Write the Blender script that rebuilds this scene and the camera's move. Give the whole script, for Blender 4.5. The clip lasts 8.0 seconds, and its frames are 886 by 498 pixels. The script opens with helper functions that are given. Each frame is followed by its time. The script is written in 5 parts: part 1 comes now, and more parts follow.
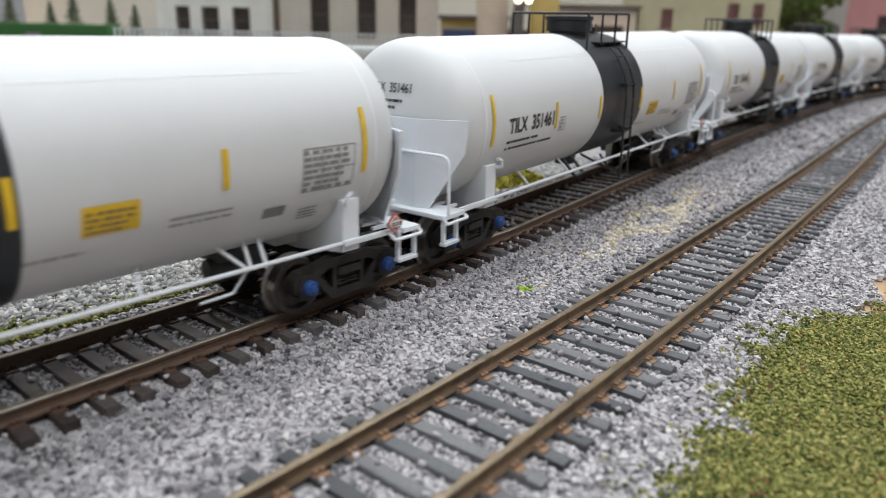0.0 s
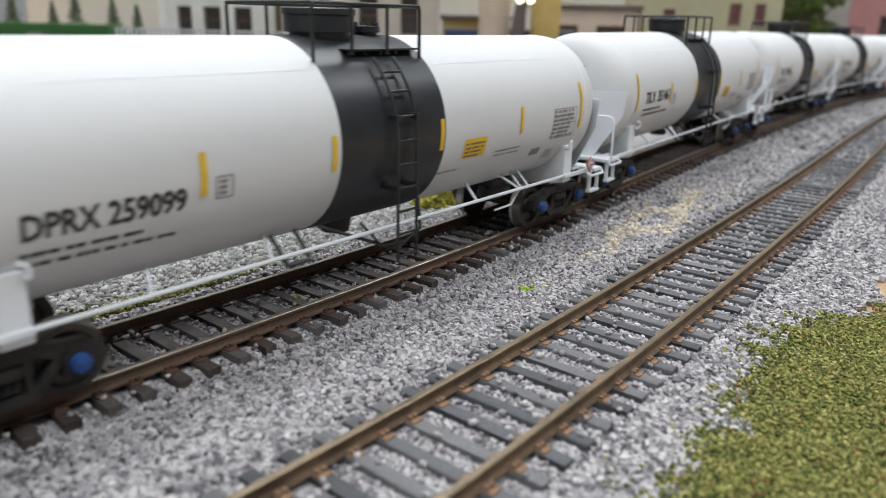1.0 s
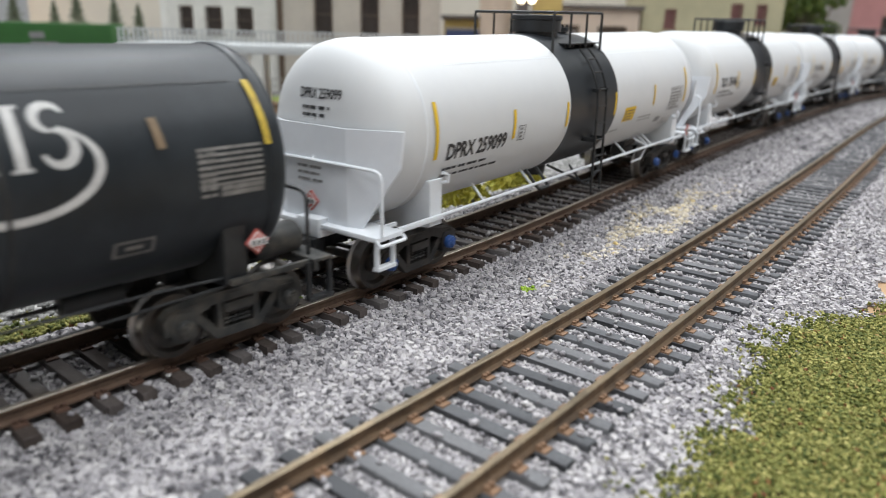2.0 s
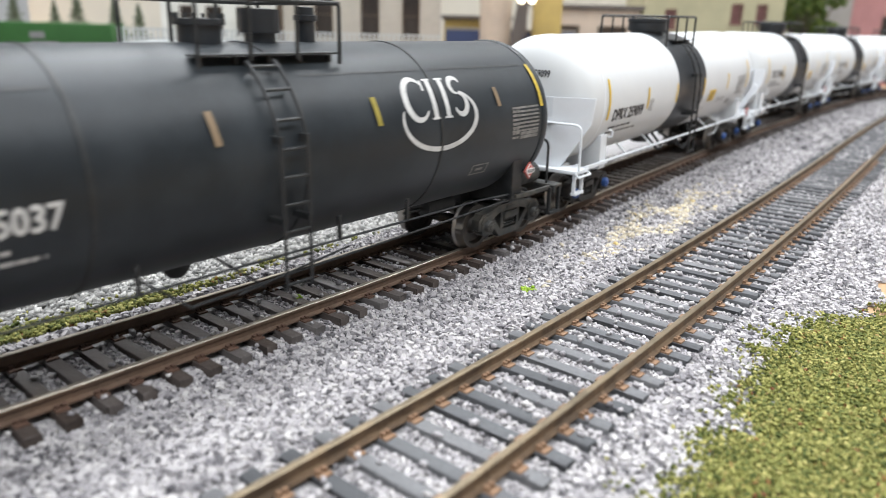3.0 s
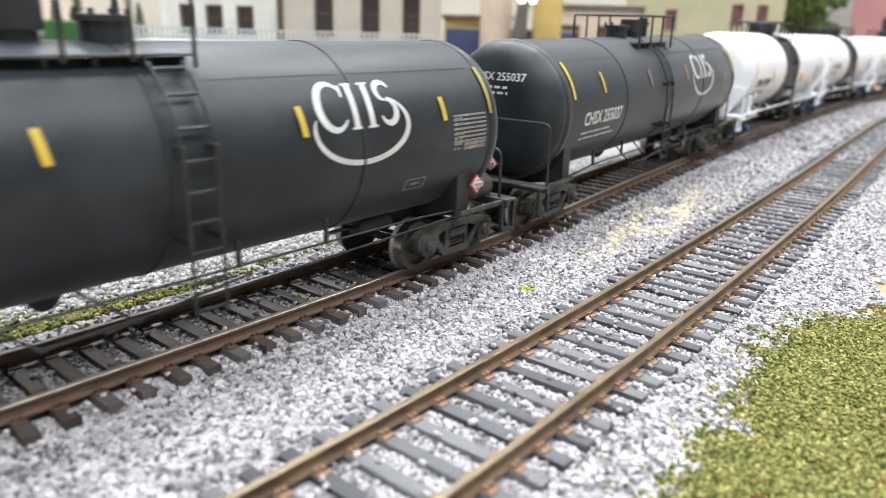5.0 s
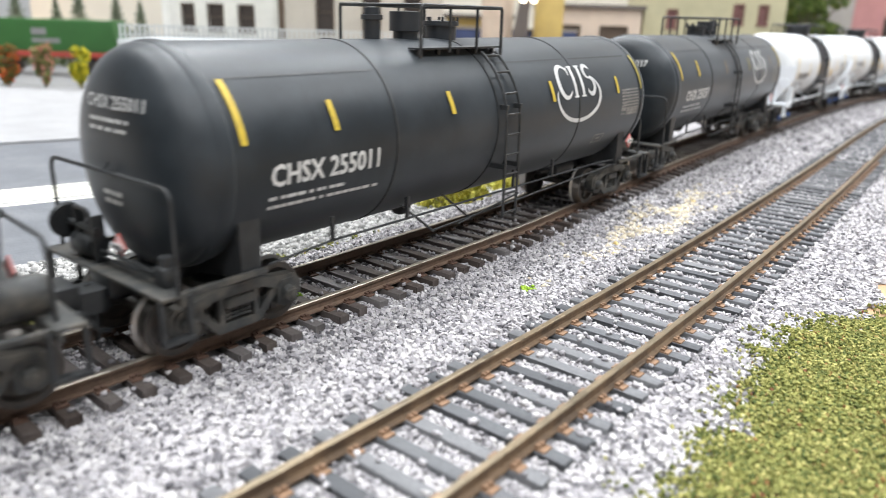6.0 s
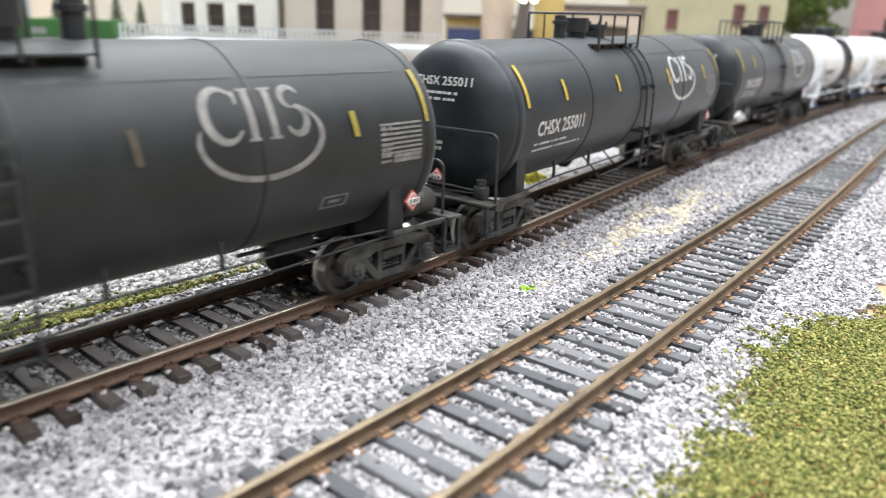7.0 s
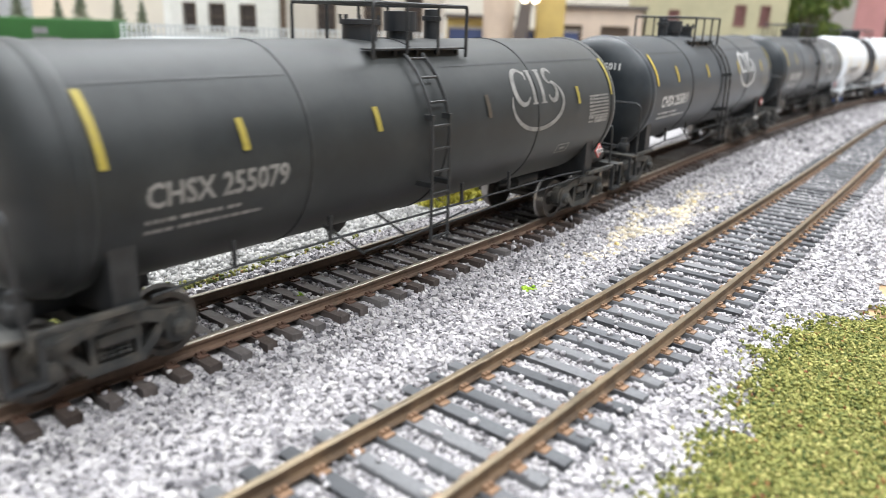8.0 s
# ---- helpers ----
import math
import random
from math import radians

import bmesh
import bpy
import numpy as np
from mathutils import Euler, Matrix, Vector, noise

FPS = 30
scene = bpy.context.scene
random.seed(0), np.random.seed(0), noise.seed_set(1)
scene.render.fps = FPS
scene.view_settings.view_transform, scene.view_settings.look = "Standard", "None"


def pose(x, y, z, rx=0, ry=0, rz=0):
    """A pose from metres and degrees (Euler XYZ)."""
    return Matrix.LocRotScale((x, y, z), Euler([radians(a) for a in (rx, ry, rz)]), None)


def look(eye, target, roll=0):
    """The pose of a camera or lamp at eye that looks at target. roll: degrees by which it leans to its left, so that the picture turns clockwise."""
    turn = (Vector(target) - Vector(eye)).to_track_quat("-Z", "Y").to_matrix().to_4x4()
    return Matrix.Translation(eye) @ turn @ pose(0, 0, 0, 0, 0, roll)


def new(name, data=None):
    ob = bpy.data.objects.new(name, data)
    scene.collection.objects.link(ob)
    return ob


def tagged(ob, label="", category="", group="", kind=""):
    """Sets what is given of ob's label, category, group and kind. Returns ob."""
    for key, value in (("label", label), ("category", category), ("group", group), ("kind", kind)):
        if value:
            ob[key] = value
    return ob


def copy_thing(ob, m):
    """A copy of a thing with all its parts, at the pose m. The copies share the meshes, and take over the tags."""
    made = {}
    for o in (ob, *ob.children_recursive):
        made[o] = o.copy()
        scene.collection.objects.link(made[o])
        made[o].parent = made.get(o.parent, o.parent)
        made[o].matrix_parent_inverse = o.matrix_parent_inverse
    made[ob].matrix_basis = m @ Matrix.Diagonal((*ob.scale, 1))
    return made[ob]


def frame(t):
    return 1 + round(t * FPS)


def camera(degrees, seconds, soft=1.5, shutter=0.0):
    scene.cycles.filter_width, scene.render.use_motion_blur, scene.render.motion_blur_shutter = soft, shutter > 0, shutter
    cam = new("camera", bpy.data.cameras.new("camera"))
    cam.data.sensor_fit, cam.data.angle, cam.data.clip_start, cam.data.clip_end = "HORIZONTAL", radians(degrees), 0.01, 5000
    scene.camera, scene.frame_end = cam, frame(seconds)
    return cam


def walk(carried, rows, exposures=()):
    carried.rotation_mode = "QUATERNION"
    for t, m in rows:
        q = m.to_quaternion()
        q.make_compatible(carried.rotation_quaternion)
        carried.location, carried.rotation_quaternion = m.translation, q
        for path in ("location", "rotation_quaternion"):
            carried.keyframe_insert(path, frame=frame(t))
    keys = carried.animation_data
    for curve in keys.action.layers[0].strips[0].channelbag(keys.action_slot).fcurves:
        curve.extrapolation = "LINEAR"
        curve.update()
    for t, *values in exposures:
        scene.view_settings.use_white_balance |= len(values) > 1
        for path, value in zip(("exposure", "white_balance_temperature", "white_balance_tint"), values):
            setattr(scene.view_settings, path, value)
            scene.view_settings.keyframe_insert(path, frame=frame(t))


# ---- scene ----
# All building functions work in millimetres (a model railway, 1:87) and are scaled to metres when linked.
MM = 0.001
cam = camera(63.9, 8.0, soft=0.75, shutter=0.3)
EYE = (-33.4 * MM, -52.1 * MM, 50.7 * MM)


def aim(yaw, pitch, roll):
    y, p = radians(yaw), radians(pitch)
    t = (EYE[0] + math.cos(p) * math.cos(y), EYE[1] + math.cos(p) * math.sin(y), EYE[2] - math.sin(p))
    return look(EYE, t, roll)


walk(cam, [
    (0.0, aim(40.13, 17.47, 1.37)), (0.5, aim(40.14, 17.46, 1.37)), (1.0, aim(40.25, 17.47, 1.40)),
    (1.5, aim(40.32, 17.47, 1.45)), (3.0, aim(40.34, 17.47, 1.49)), (3.5, aim(40.37, 17.49, 1.54)),
    (4.0, aim(40.33, 17.51, 1.60)), (4.5, aim(40.29, 17.51, 1.65)), (6.0, aim(40.35, 17.57, 1.82)),
    (6.5, aim(40.32, 17.60, 1.88)), (7.0, aim(40.34, 17.58, 1.91)), (7.5, aim(40.39, 17.57, 1.93)),
    (8.0, aim(40.42, 17.57, 1.95)),
], exposures=[(0.0, -0.58), (1.0, -0.58), (1.7, -0.5), (2.8, 0.08), (3.5, 0.2), (4.5, 0.38), (8.0, 0.43)])
cam.data.dof.use_dof = True
cam.data.dof.focus_distance = 0.150
cam.data.dof.aperture_fstop = 20.0

# ---- light: an exhibition hall with bright ceiling panels, all out of view ----
world = bpy.data.worlds.new("hall_air")
scene.world = world
world.use_nodes = True
world.node_tree.nodes["Background"].inputs[0].default_value = (0.9, 0.95, 1.0, 1)
world.node_tree.nodes["Background"].inputs[1].default_value = 0.4
# All unseen; outer west, south and east panels added to brighten the tank cars.
LAMPS = [(-1900, -700, 26), (-500, -1300, 34), (900, -1300, 20), (2300, -1000, 34), (-500, 500, 20), (700, 500, 20), (1900, 500, 30), (-100, 1700, 22), (1300, 1700, 36)]
LAMP_COLOUR = (0.93, 0.965, 1.0)


# ---- materials ----
def material(name):
    m = bpy.data.materials.new(name)
    m.use_nodes = True
    nt = m.node_tree
    return m, nt, nt.nodes["Principled BSDF"]


def add(nt, kind, **values):
    n = nt.nodes.new(kind)
    for key, v in values.items():
        n.inputs[key].default_value = v
    return n


def paint(name, colour, rough=0.4, metal=0.0, vary=0.1, scale=120.0, bump=0.0, dirt=None, dirt_amount=0.4, rough_vary=0.1, coat=0.0, bump_scale=900.0):
    """Paint, plastic or metal: fine mottling, larger stains, optional dirt colour and fine relief. Scales are per metre."""
    m, nt, b = material(name)
    L = nt.links
    tc = add(nt, "ShaderNodeTexCoord")
    n1 = add(nt, "ShaderNodeTexNoise", Scale=scale, Detail=5.0, Roughness=0.6)
    n2 = add(nt, "ShaderNodeTexNoise", Scale=scale * 7, Detail=3.0)
    for n in (n1, n2):
        L.new(tc.outputs["Object"], n.inputs["Vector"])
    ramp = add(nt, "ShaderNodeMapRange")
    ramp.inputs[1].default_value, ramp.inputs[2].default_value = 0.3, 0.7
    ramp.inputs[3].default_value, ramp.inputs[4].default_value = 1 - vary, 1 + vary
    mixn = add(nt, "ShaderNodeMath")
    mixn.operation = "MULTIPLY_ADD"
    mixn.inputs[1].default_value = 0.3
    L.new(n2.outputs[0], mixn.inputs[0])
    L.new(n1.outputs[0], mixn.inputs[2])
    sub = add(nt, "ShaderNodeMath")
    sub.operation = "SUBTRACT"
    sub.inputs[1].default_value = 0.15
    L.new(mixn.outputs[0], sub.inputs[0])
    L.new(sub.outputs[0], ramp.inputs[0])
    mul = add(nt, "ShaderNodeMix")
    mul.data_type, mul.blend_type = "RGBA", "MULTIPLY"
    mul.inputs[0].default_value = 1.0
    mul.inputs[6].default_value = (*colour, 1)
    L.new(ramp.outputs[0], mul.inputs[7])
    out = mul.outputs[2]
    if dirt:
        r2 = add(nt, "ShaderNodeMapRange")
        r2.inputs[1].default_value, r2.inputs[2].default_value = 0.45, 0.75
        r2.inputs[3].default_value, r2.inputs[4].default_value = 0.0, dirt_amount
        L.new(n1.outputs[0], r2.inputs[0])
        dm = add(nt, "ShaderNodeMix")
        dm.data_type = "RGBA"
        L.new(r2.outputs[0], dm.inputs[0])
        L.new(out, dm.inputs[6])
        dm.inputs[7].default_value = (*dirt, 1)
        out = dm.outputs[2]
    L.new(out, b.inputs["Base Color"])
    rr = add(nt, "ShaderNodeMapRange")
    rr.inputs[3].default_value, rr.inputs[4].default_value = rough - rough_vary, rough + rough_vary
    L.new(n1.outputs[0], rr.inputs[0])
    L.new(rr.outputs[0], b.inputs["Roughness"])
    b.inputs["Metallic"].default_value = metal
    b.inputs["Coat Weight"].default_value = coat
    b.inputs["Coat Roughness"].default_value = 0.5
    if bump:
        n3 = add(nt, "ShaderNodeTexNoise", Scale=bump_scale, Detail=4.0)
        L.new(tc.outputs["Object"], n3.inputs["Vector"])
        bp = add(nt, "ShaderNodeBump", Strength=bump, Distance=0.0003)
        L.new(n3.outputs[0], bp.inputs["Height"])
        L.new(bp.outputs[0], b.inputs["Normal"])
    return m


def grains(name, stops, rough=0.8, bump=0.3, patch=None, patch_scale=20.0, by_object=False):
    """Loose pieces, each with its own colour drawn from stops; patch tints larger areas."""
    m, nt, b = material(name)
    L = nt.links
    geo = add(nt, "ShaderNodeObjectInfo" if by_object else "ShaderNodeNewGeometry")
    ramp = add(nt, "ShaderNodeValToRGB")
    el = ramp.color_ramp.elements
    while len(el) < len(stops):
        el.new(0.5)
    for e, (pos, c) in zip(el, stops):
        e.position, e.color = pos, (*c, 1)
    L.new(geo.outputs["Random" if by_object else "Random Per Island"], ramp.inputs[0])
    tc = add(nt, "ShaderNodeTexCoord")
    n = add(nt, "ShaderNodeTexNoise", Scale=1500.0, Detail=4.0)
    L.new(tc.outputs["Object"], n.inputs["Vector"])
    r = add(nt, "ShaderNodeMapRange")
    r.inputs[3].default_value, r.inputs[4].default_value = 0.7, 1.3
    L.new(n.outputs[0], r.inputs[0])
    mul = add(nt, "ShaderNodeMix")
    mul.data_type, mul.blend_type = "RGBA", "MULTIPLY"
    mul.inputs[0].default_value = 1.0
    L.new(ramp.outputs[0], mul.inputs[6])
    L.new(r.outputs[0], mul.inputs[7])
    out = mul.outputs[2]
    if patch:
        n4 = add(nt, "ShaderNodeTexNoise", Scale=patch_scale, Detail=3.0)
        L.new(tc.outputs["Object"], n4.inputs["Vector"])
        r4 = add(nt, "ShaderNodeMapRange")
        r4.inputs[1].default_value, r4.inputs[2].default_value, r4.inputs[4].default_value = 0.5, 0.72, 0.75
        L.new(n4.outputs[0], r4.inputs[0])
        pm = add(nt, "ShaderNodeMix")
        pm.data_type = "RGBA"
        pm.blend_type = "MULTIPLY"
        L.new(r4.outputs[0], pm.inputs[0])
        L.new(out, pm.inputs[6])
        pm.inputs[7].default_value = (*patch, 1)
        out = pm.outputs[2]
    L.new(out, b.inputs["Base Color"])
    b.inputs["Roughness"].default_value = rough
    b.inputs["Specular IOR Level"].default_value = 0.3
    if bump:
        bp = add(nt, "ShaderNodeBump", Strength=bump, Distance=0.0002)
        L.new(n.outputs[0], bp.inputs["Height"])
        L.new(bp.outputs[0], b.inputs["Normal"])
    return m


def glow(name, colour, strength):
    m, nt, b = material(name)
    b.inputs["Base Color"].default_value = (*colour, 1)
    b.inputs["Emission Color"].default_value = (*colour, 1)
    b.inputs["Emission Strength"].default_value = strength
    return m


WHITE = paint("tank_white", (0.63, 0.645, 0.655), 0.55, vary=0.03, scale=40, dirt=(0.57, 0.56, 0.52), dirt_amount=0.2)
WHITE_TRIM = paint("trim_white", (0.74, 0.77, 0.80), 0.4, vary=0.05, scale=200, dirt=(0.45, 0.43, 0.4), dirt_amount=0.2)
SHIELD = paint("shield_white", (0.72, 0.75, 0.79), 0.35, vary=0.04, scale=80)
BAND = paint("band_black", (0.014, 0.017, 0.021), 0.4, vary=0.2, scale=150, dirt=(0.034, 0.035, 0.036), dirt_amount=0.3)
BLACK = paint("tank_black", (0.0085, 0.0130, 0.0170), 0.47, vary=0.3, scale=60, dirt=(0.038, 0.043, 0.048), dirt_amount=0.5)
DUSTY = paint("tank_dusty", (0.0125, 0.0155, 0.0165), 0.54, vary=0.35, scale=50, dirt=(0.036, 0.038, 0.037), dirt_amount=0.7)
WHITE.node_tree.nodes["Principled BSDF"].inputs["Specular IOR Level"].default_value = 0.35
for dusty, film, tint in ((BLACK, 0.2, (0.95, 0.97, 1.0, 1)), (DUSTY, 0.22, (1.0, 0.96, 0.9, 1))):      # a film of fine dust
    shader = dusty.node_tree.nodes["Principled BSDF"].inputs
    shader["Specular IOR Level"].default_value = 0.4
    shader["Sheen Weight"].default_value, shader["Sheen Roughness"].default_value, shader["Sheen Tint"].default_value = film, 0.35, tint
FRAME = paint("frame_black", (0.013, 0.0145, 0.016), 0.5, vary=0.3, scale=300, dirt=(0.042, 0.042, 0.040), dirt_amount=0.5)
TRUCK = paint("truck_weathered", (0.030, 0.031, 0.030), 0.55, vary=0.4, scale=300, dirt=(0.115, 0.095, 0.070), dirt_amount=0.6, bump=0.3)
TRUCK_DARK = paint("truck_black", (0.014, 0.013, 0.012), 0.6, vary=0.35, scale=300, dirt=(0.05, 0.035, 0.025), dirt_amount=0.6, bump=0.3)
WHEEL = paint("wheel_steel", (0.05, 0.045, 0.04), 0.45, metal=0.3, vary=0.3, scale=300, dirt=(0.09, 0.06, 0.04), dirt_amount=0.6)
TREAD = paint("wheel_tread", (0.35, 0.33, 0.31), 0.3, metal=1.0, vary=0.2, scale=300)
BLUE = paint("cap_blue", (0.02, 0.07, 0.24), 0.4, vary=0.15, scale=500)
YELLOW = paint("reflector_yellow", (0.72, 0.47, 0.02), 0.45, vary=0.12, scale=600)
YELLOW_OLD = paint("reflector_worn", (0.55, 0.40, 0.035), 0.55, vary=0.3, scale=700, dirt=(0.10, 0.06, 0.03), dirt_amount=0.85)
YELLOW_DULL = paint("reflector_dull", (0.31, 0.25, 0.035), 0.6, vary=0.3, scale=700, dirt=(0.10, 0.075, 0.035), dirt_amount=0.7)
TAN_OLD = paint("reflector_dirty", (0.22, 0.155, 0.09), 0.6, vary=0.3, scale=700, dirt=(0.08, 0.05, 0.03), dirt_amount=0.6)
TAN_DARK = paint("reflector_sooted", (0.055, 0.042, 0.028), 0.6, vary=0.3, scale=700)
INK = paint("lettering_black", (0.03, 0.03, 0.032), 0.5, vary=0.1, scale=400)
INK_GREY = paint("lettering_grey", (0.22, 0.22, 0.22), 0.5, vary=0.2, scale=900)
CHALK = paint("lettering_white", (0.52, 0.52, 0.51), 0.5, vary=0.15, scale=500)
CHALK_OLD = paint("lettering_faded", (0.19, 0.185, 0.175), 0.6, vary=0.35, scale=500)
PLACARD_RED = paint("placard_red", (0.46, 0.10, 0.085), 0.45, vary=0.1, scale=600)
PLACARD_WHITE = paint("placard_white", (0.75, 0.74, 0.73), 0.45, vary=0.1, scale=600)
RUST = paint("rail_rust", (0.10, 0.063, 0.036), 0.75, vary=0.35, scale=160, dirt=(0.19, 0.12, 0.065), dirt_amount=0.6, bump=0.5)
RUST_DARK = paint("rail_rust_dark", (0.12, 0.075, 0.05), 0.75, vary=0.35, scale=160, dirt=(0.085, 0.045, 0.025), dirt_amount=0.7, bump=0.5)
RAILTOP = paint("rail_polished", (0.26, 0.21, 0.145), 0.36, metal=0.8, vary=0.2, scale=150, dirt=(0.22, 0.14, 0.07), dirt_amount=0.5)
RAILTOP_BRIGHT = paint("rail_bright", (0.38, 0.34, 0.29), 0.38, metal=0.8, vary=0.2, scale=150, dirt=(0.25, 0.19, 0.13), dirt_amount=0.3)
PLATE = paint("tie_plate_rust", (0.24, 0.14, 0.08), 0.8, vary=0.4, scale=400, dirt=(0.22, 0.13, 0.075), dirt_amount=0.5, bump=0.6)
PLATE_DARK = paint("tie_plate_dark", (0.11, 0.06, 0.04), 0.8, vary=0.4, scale=400, bump=0.6)
TIE = grains("tie_grey", [(0.0, (0.065, 0.067, 0.072)), (0.5, (0.095, 0.097, 0.103)), (1.0, (0.15, 0.15, 0.155))], 0.7, 0.5, by_object=True)
TIE_BROWN = grains("tie_brown", [(0.0, (0.050, 0.038, 0.032)), (0.5, (0.075, 0.061, 0.055)), (0.85, (0.095, 0.082, 0.077)), (1.0, (0.13, 0.12, 0.118))], 0.42, 0.5, by_object=True)
STONE = grains("ballast_stone", [(0.0, (0.07, 0.067, 0.074)), (0.16, (0.21, 0.20, 0.21)), (0.45, (0.37, 0.352, 0.362)), (0.85, (0.45, 0.43, 0.432)), (1.0, (0.53, 0.51, 0.50))], 0.85, 0.4)
STONE_TAN = grains("stained_stone", [(0.0, (0.30, 0.26, 0.19)), (0.5, (0.48, 0.42, 0.32)), (0.9, (0.62, 0.56, 0.45)), (1.0, (0.55, 0.40, 0.14))], 0.85, 0.4)
STONE_PALE = grains("rubble_stone", [(0.0, (0.13, 0.13, 0.125)), (0.4, (0.29, 0.285, 0.275)), (1.0, (0.5, 0.49, 0.47))], 0.85, 0.4)
TURF = grains("turf_green", [(0.0, (0.055, 0.075, 0.018)), (0.35, (0.150, 0.156, 0.042)), (0.75, (0.255, 0.247, 0.074)), (0.965, (0.36, 0.33, 0.12)), (0.985, (0.24, 0.13, 0.045)), (1.0, (0.2, 0.07, 0.04))], 0.9, 0.3, patch=(0.80, 0.84, 0.68), patch_scale=110.0)
TURF_YELLOW = grains("turf_yellow", [(0.0, (0.36, 0.34, 0.06)), (0.6, (0.56, 0.50, 0.10)), (1.0, (0.40, 0.42, 0.09))], 0.9, 0.3)
BED = paint("ballast_bed", (0.30, 0.29, 0.295), 0.9, vary=0.45, scale=700, dirt=(0.2, 0.19, 0.19), dirt_amount=0.7, bump=1.0)
DIRT = paint("bare_ground", (0.42, 0.27, 0.15), 0.9, vary=0.15, scale=90, dirt=(0.52, 0.38, 0.24), dirt_amount=0.5, bump=0.4)
ASPHALT = paint("asphalt", (0.10, 0.105, 0.116), 0.85, vary=0.12, scale=60, dirt=(0.16, 0.16, 0.165), dirt_amount=0.5, bump=0.5)
CONCRETE = paint("pavement_concrete", (0.25, 0.247, 0.25), 0.85, vary=0.12, scale=50, bump=0.4)
ROADLINE = paint("road_line", (0.74, 0.72, 0.62), 0.7, vary=0.12, scale=120, dirt=(0.4, 0.37, 0.3), dirt_amount=0.3)


# ---- mesh helpers, in millimetres ----
def bm_new():
    return bmesh.new()


def box(bm, x0, x1, y0, y1, z0, z1, mat=0, bevel=0.0):
    r = bmesh.ops.create_cube(bm, size=1.0, matrix=Matrix.Translation(((x0 + x1) / 2, (y0 + y1) / 2, (z0 + z1) / 2)) @ Matrix.Diagonal((x1 - x0, y1 - y0, z1 - z0, 1)))
    faces = {f for v in r["verts"] for f in v.link_faces}
    for f in faces:
        f.material_index = mat
    if bevel:
        edges = list({e for f in faces for e in f.edges})
        bmesh.ops.bevel(bm, geom=edges, offset=bevel, segments=2, affect="EDGES", profile=0.5)


def rod(bm, p, q, r, seg=8, mat=0, r2=None):
    p, q = Vector(p), Vector(q)
    d = q - p
    m = Matrix.Translation((p + q) / 2) @ d.to_track_quat("Z", "Y").to_matrix().to_4x4()
    res = bmesh.ops.create_cone(bm, cap_ends=True, segments=seg, radius1=r, radius2=r if r2 is None else r2, depth=d.length, matrix=m)
    for f in {f for v in res["verts"] for f in v.link_faces}:
        f.material_index = mat


def wire(bm, pts, r, seg=7, mat=0):
    """A bent round wire through pts, with one joined skin."""
    pts = [Vector(p) for p in pts]
    rings = []
    for i, p in enumerate(pts):
        a = pts[max(i - 1, 0)]
        b = pts[min(i + 1, len(pts) - 1)]
        q = (b - a).to_track_quat("Z", "Y")
        if rings:
            d = (b - a).normalized()
            q = last.rotation_difference(d).to_matrix().to_3x3().to_quaternion() @ lastq
        last, lastq = (b - a).normalized(), q
        rings.append([bm.verts.new(p + q @ Vector((r * math.cos(2 * math.pi * k / seg), r * math.sin(2 * math.pi * k / seg), 0))) for k in range(seg)])
    for a, b in zip(rings, rings[1:]):
        for k in range(seg):
            bm.faces.new((a[k], a[(k + 1) % seg], b[(k + 1) % seg], b[k])).material_index = mat
    bm.faces.new(rings[0][::-1]).material_index = mat
    bm.faces.new(rings[-1]).material_index = mat


def rounded(pts, r, n=4):
    """A polyline with its inner corners rounded by r."""
    pts = [Vector(p) for p in pts]
    out = [pts[0]]
    for a, b, c in zip(pts, pts[1:], pts[2:]):
        u, v = (a - b).normalized(), (c - b).normalized()
        p, q = b + u * r, b + v * r
        for i in range(n + 1):
            t = i / n
            out.append((1 - t) ** 2 * p + 2 * t * (1 - t) * b + t * t * q)
    return out + [pts[-1]]


def prism(bm, outline, axis, a0, a1, mat=0, bevel=0.0):
    """outline (u, v) extruded along axis 'x' (u=y, v=z), 'y' (u=x, v=z) or 'z' (u=x, v=y) from a0 to a1."""
    def at(u, v, a):
        return {"x": (a, u, v), "y": (u, a, v), "z": (u, v, a)}[axis]
    lo = [bm.verts.new(at(u, v, a0)) for u, v in outline]
    hi = [bm.verts.new(at(u, v, a1)) for u, v in outline]
    n = len(outline)
    fs = [bm.faces.new(lo), bm.faces.new(hi[::-1])]
    fs += [bm.faces.new((lo[i], hi[i], hi[(i + 1) % n], lo[(i + 1) % n])) for i in range(n)]
    bmesh.ops.recalc_face_normals(bm, faces=fs)
    for f in fs:
        f.material_index = mat
    if bevel:
        bmesh.ops.bevel(bm, geom=list({e for f in fs for e in f.edges}), offset=bevel, segments=1, affect="EDGES")


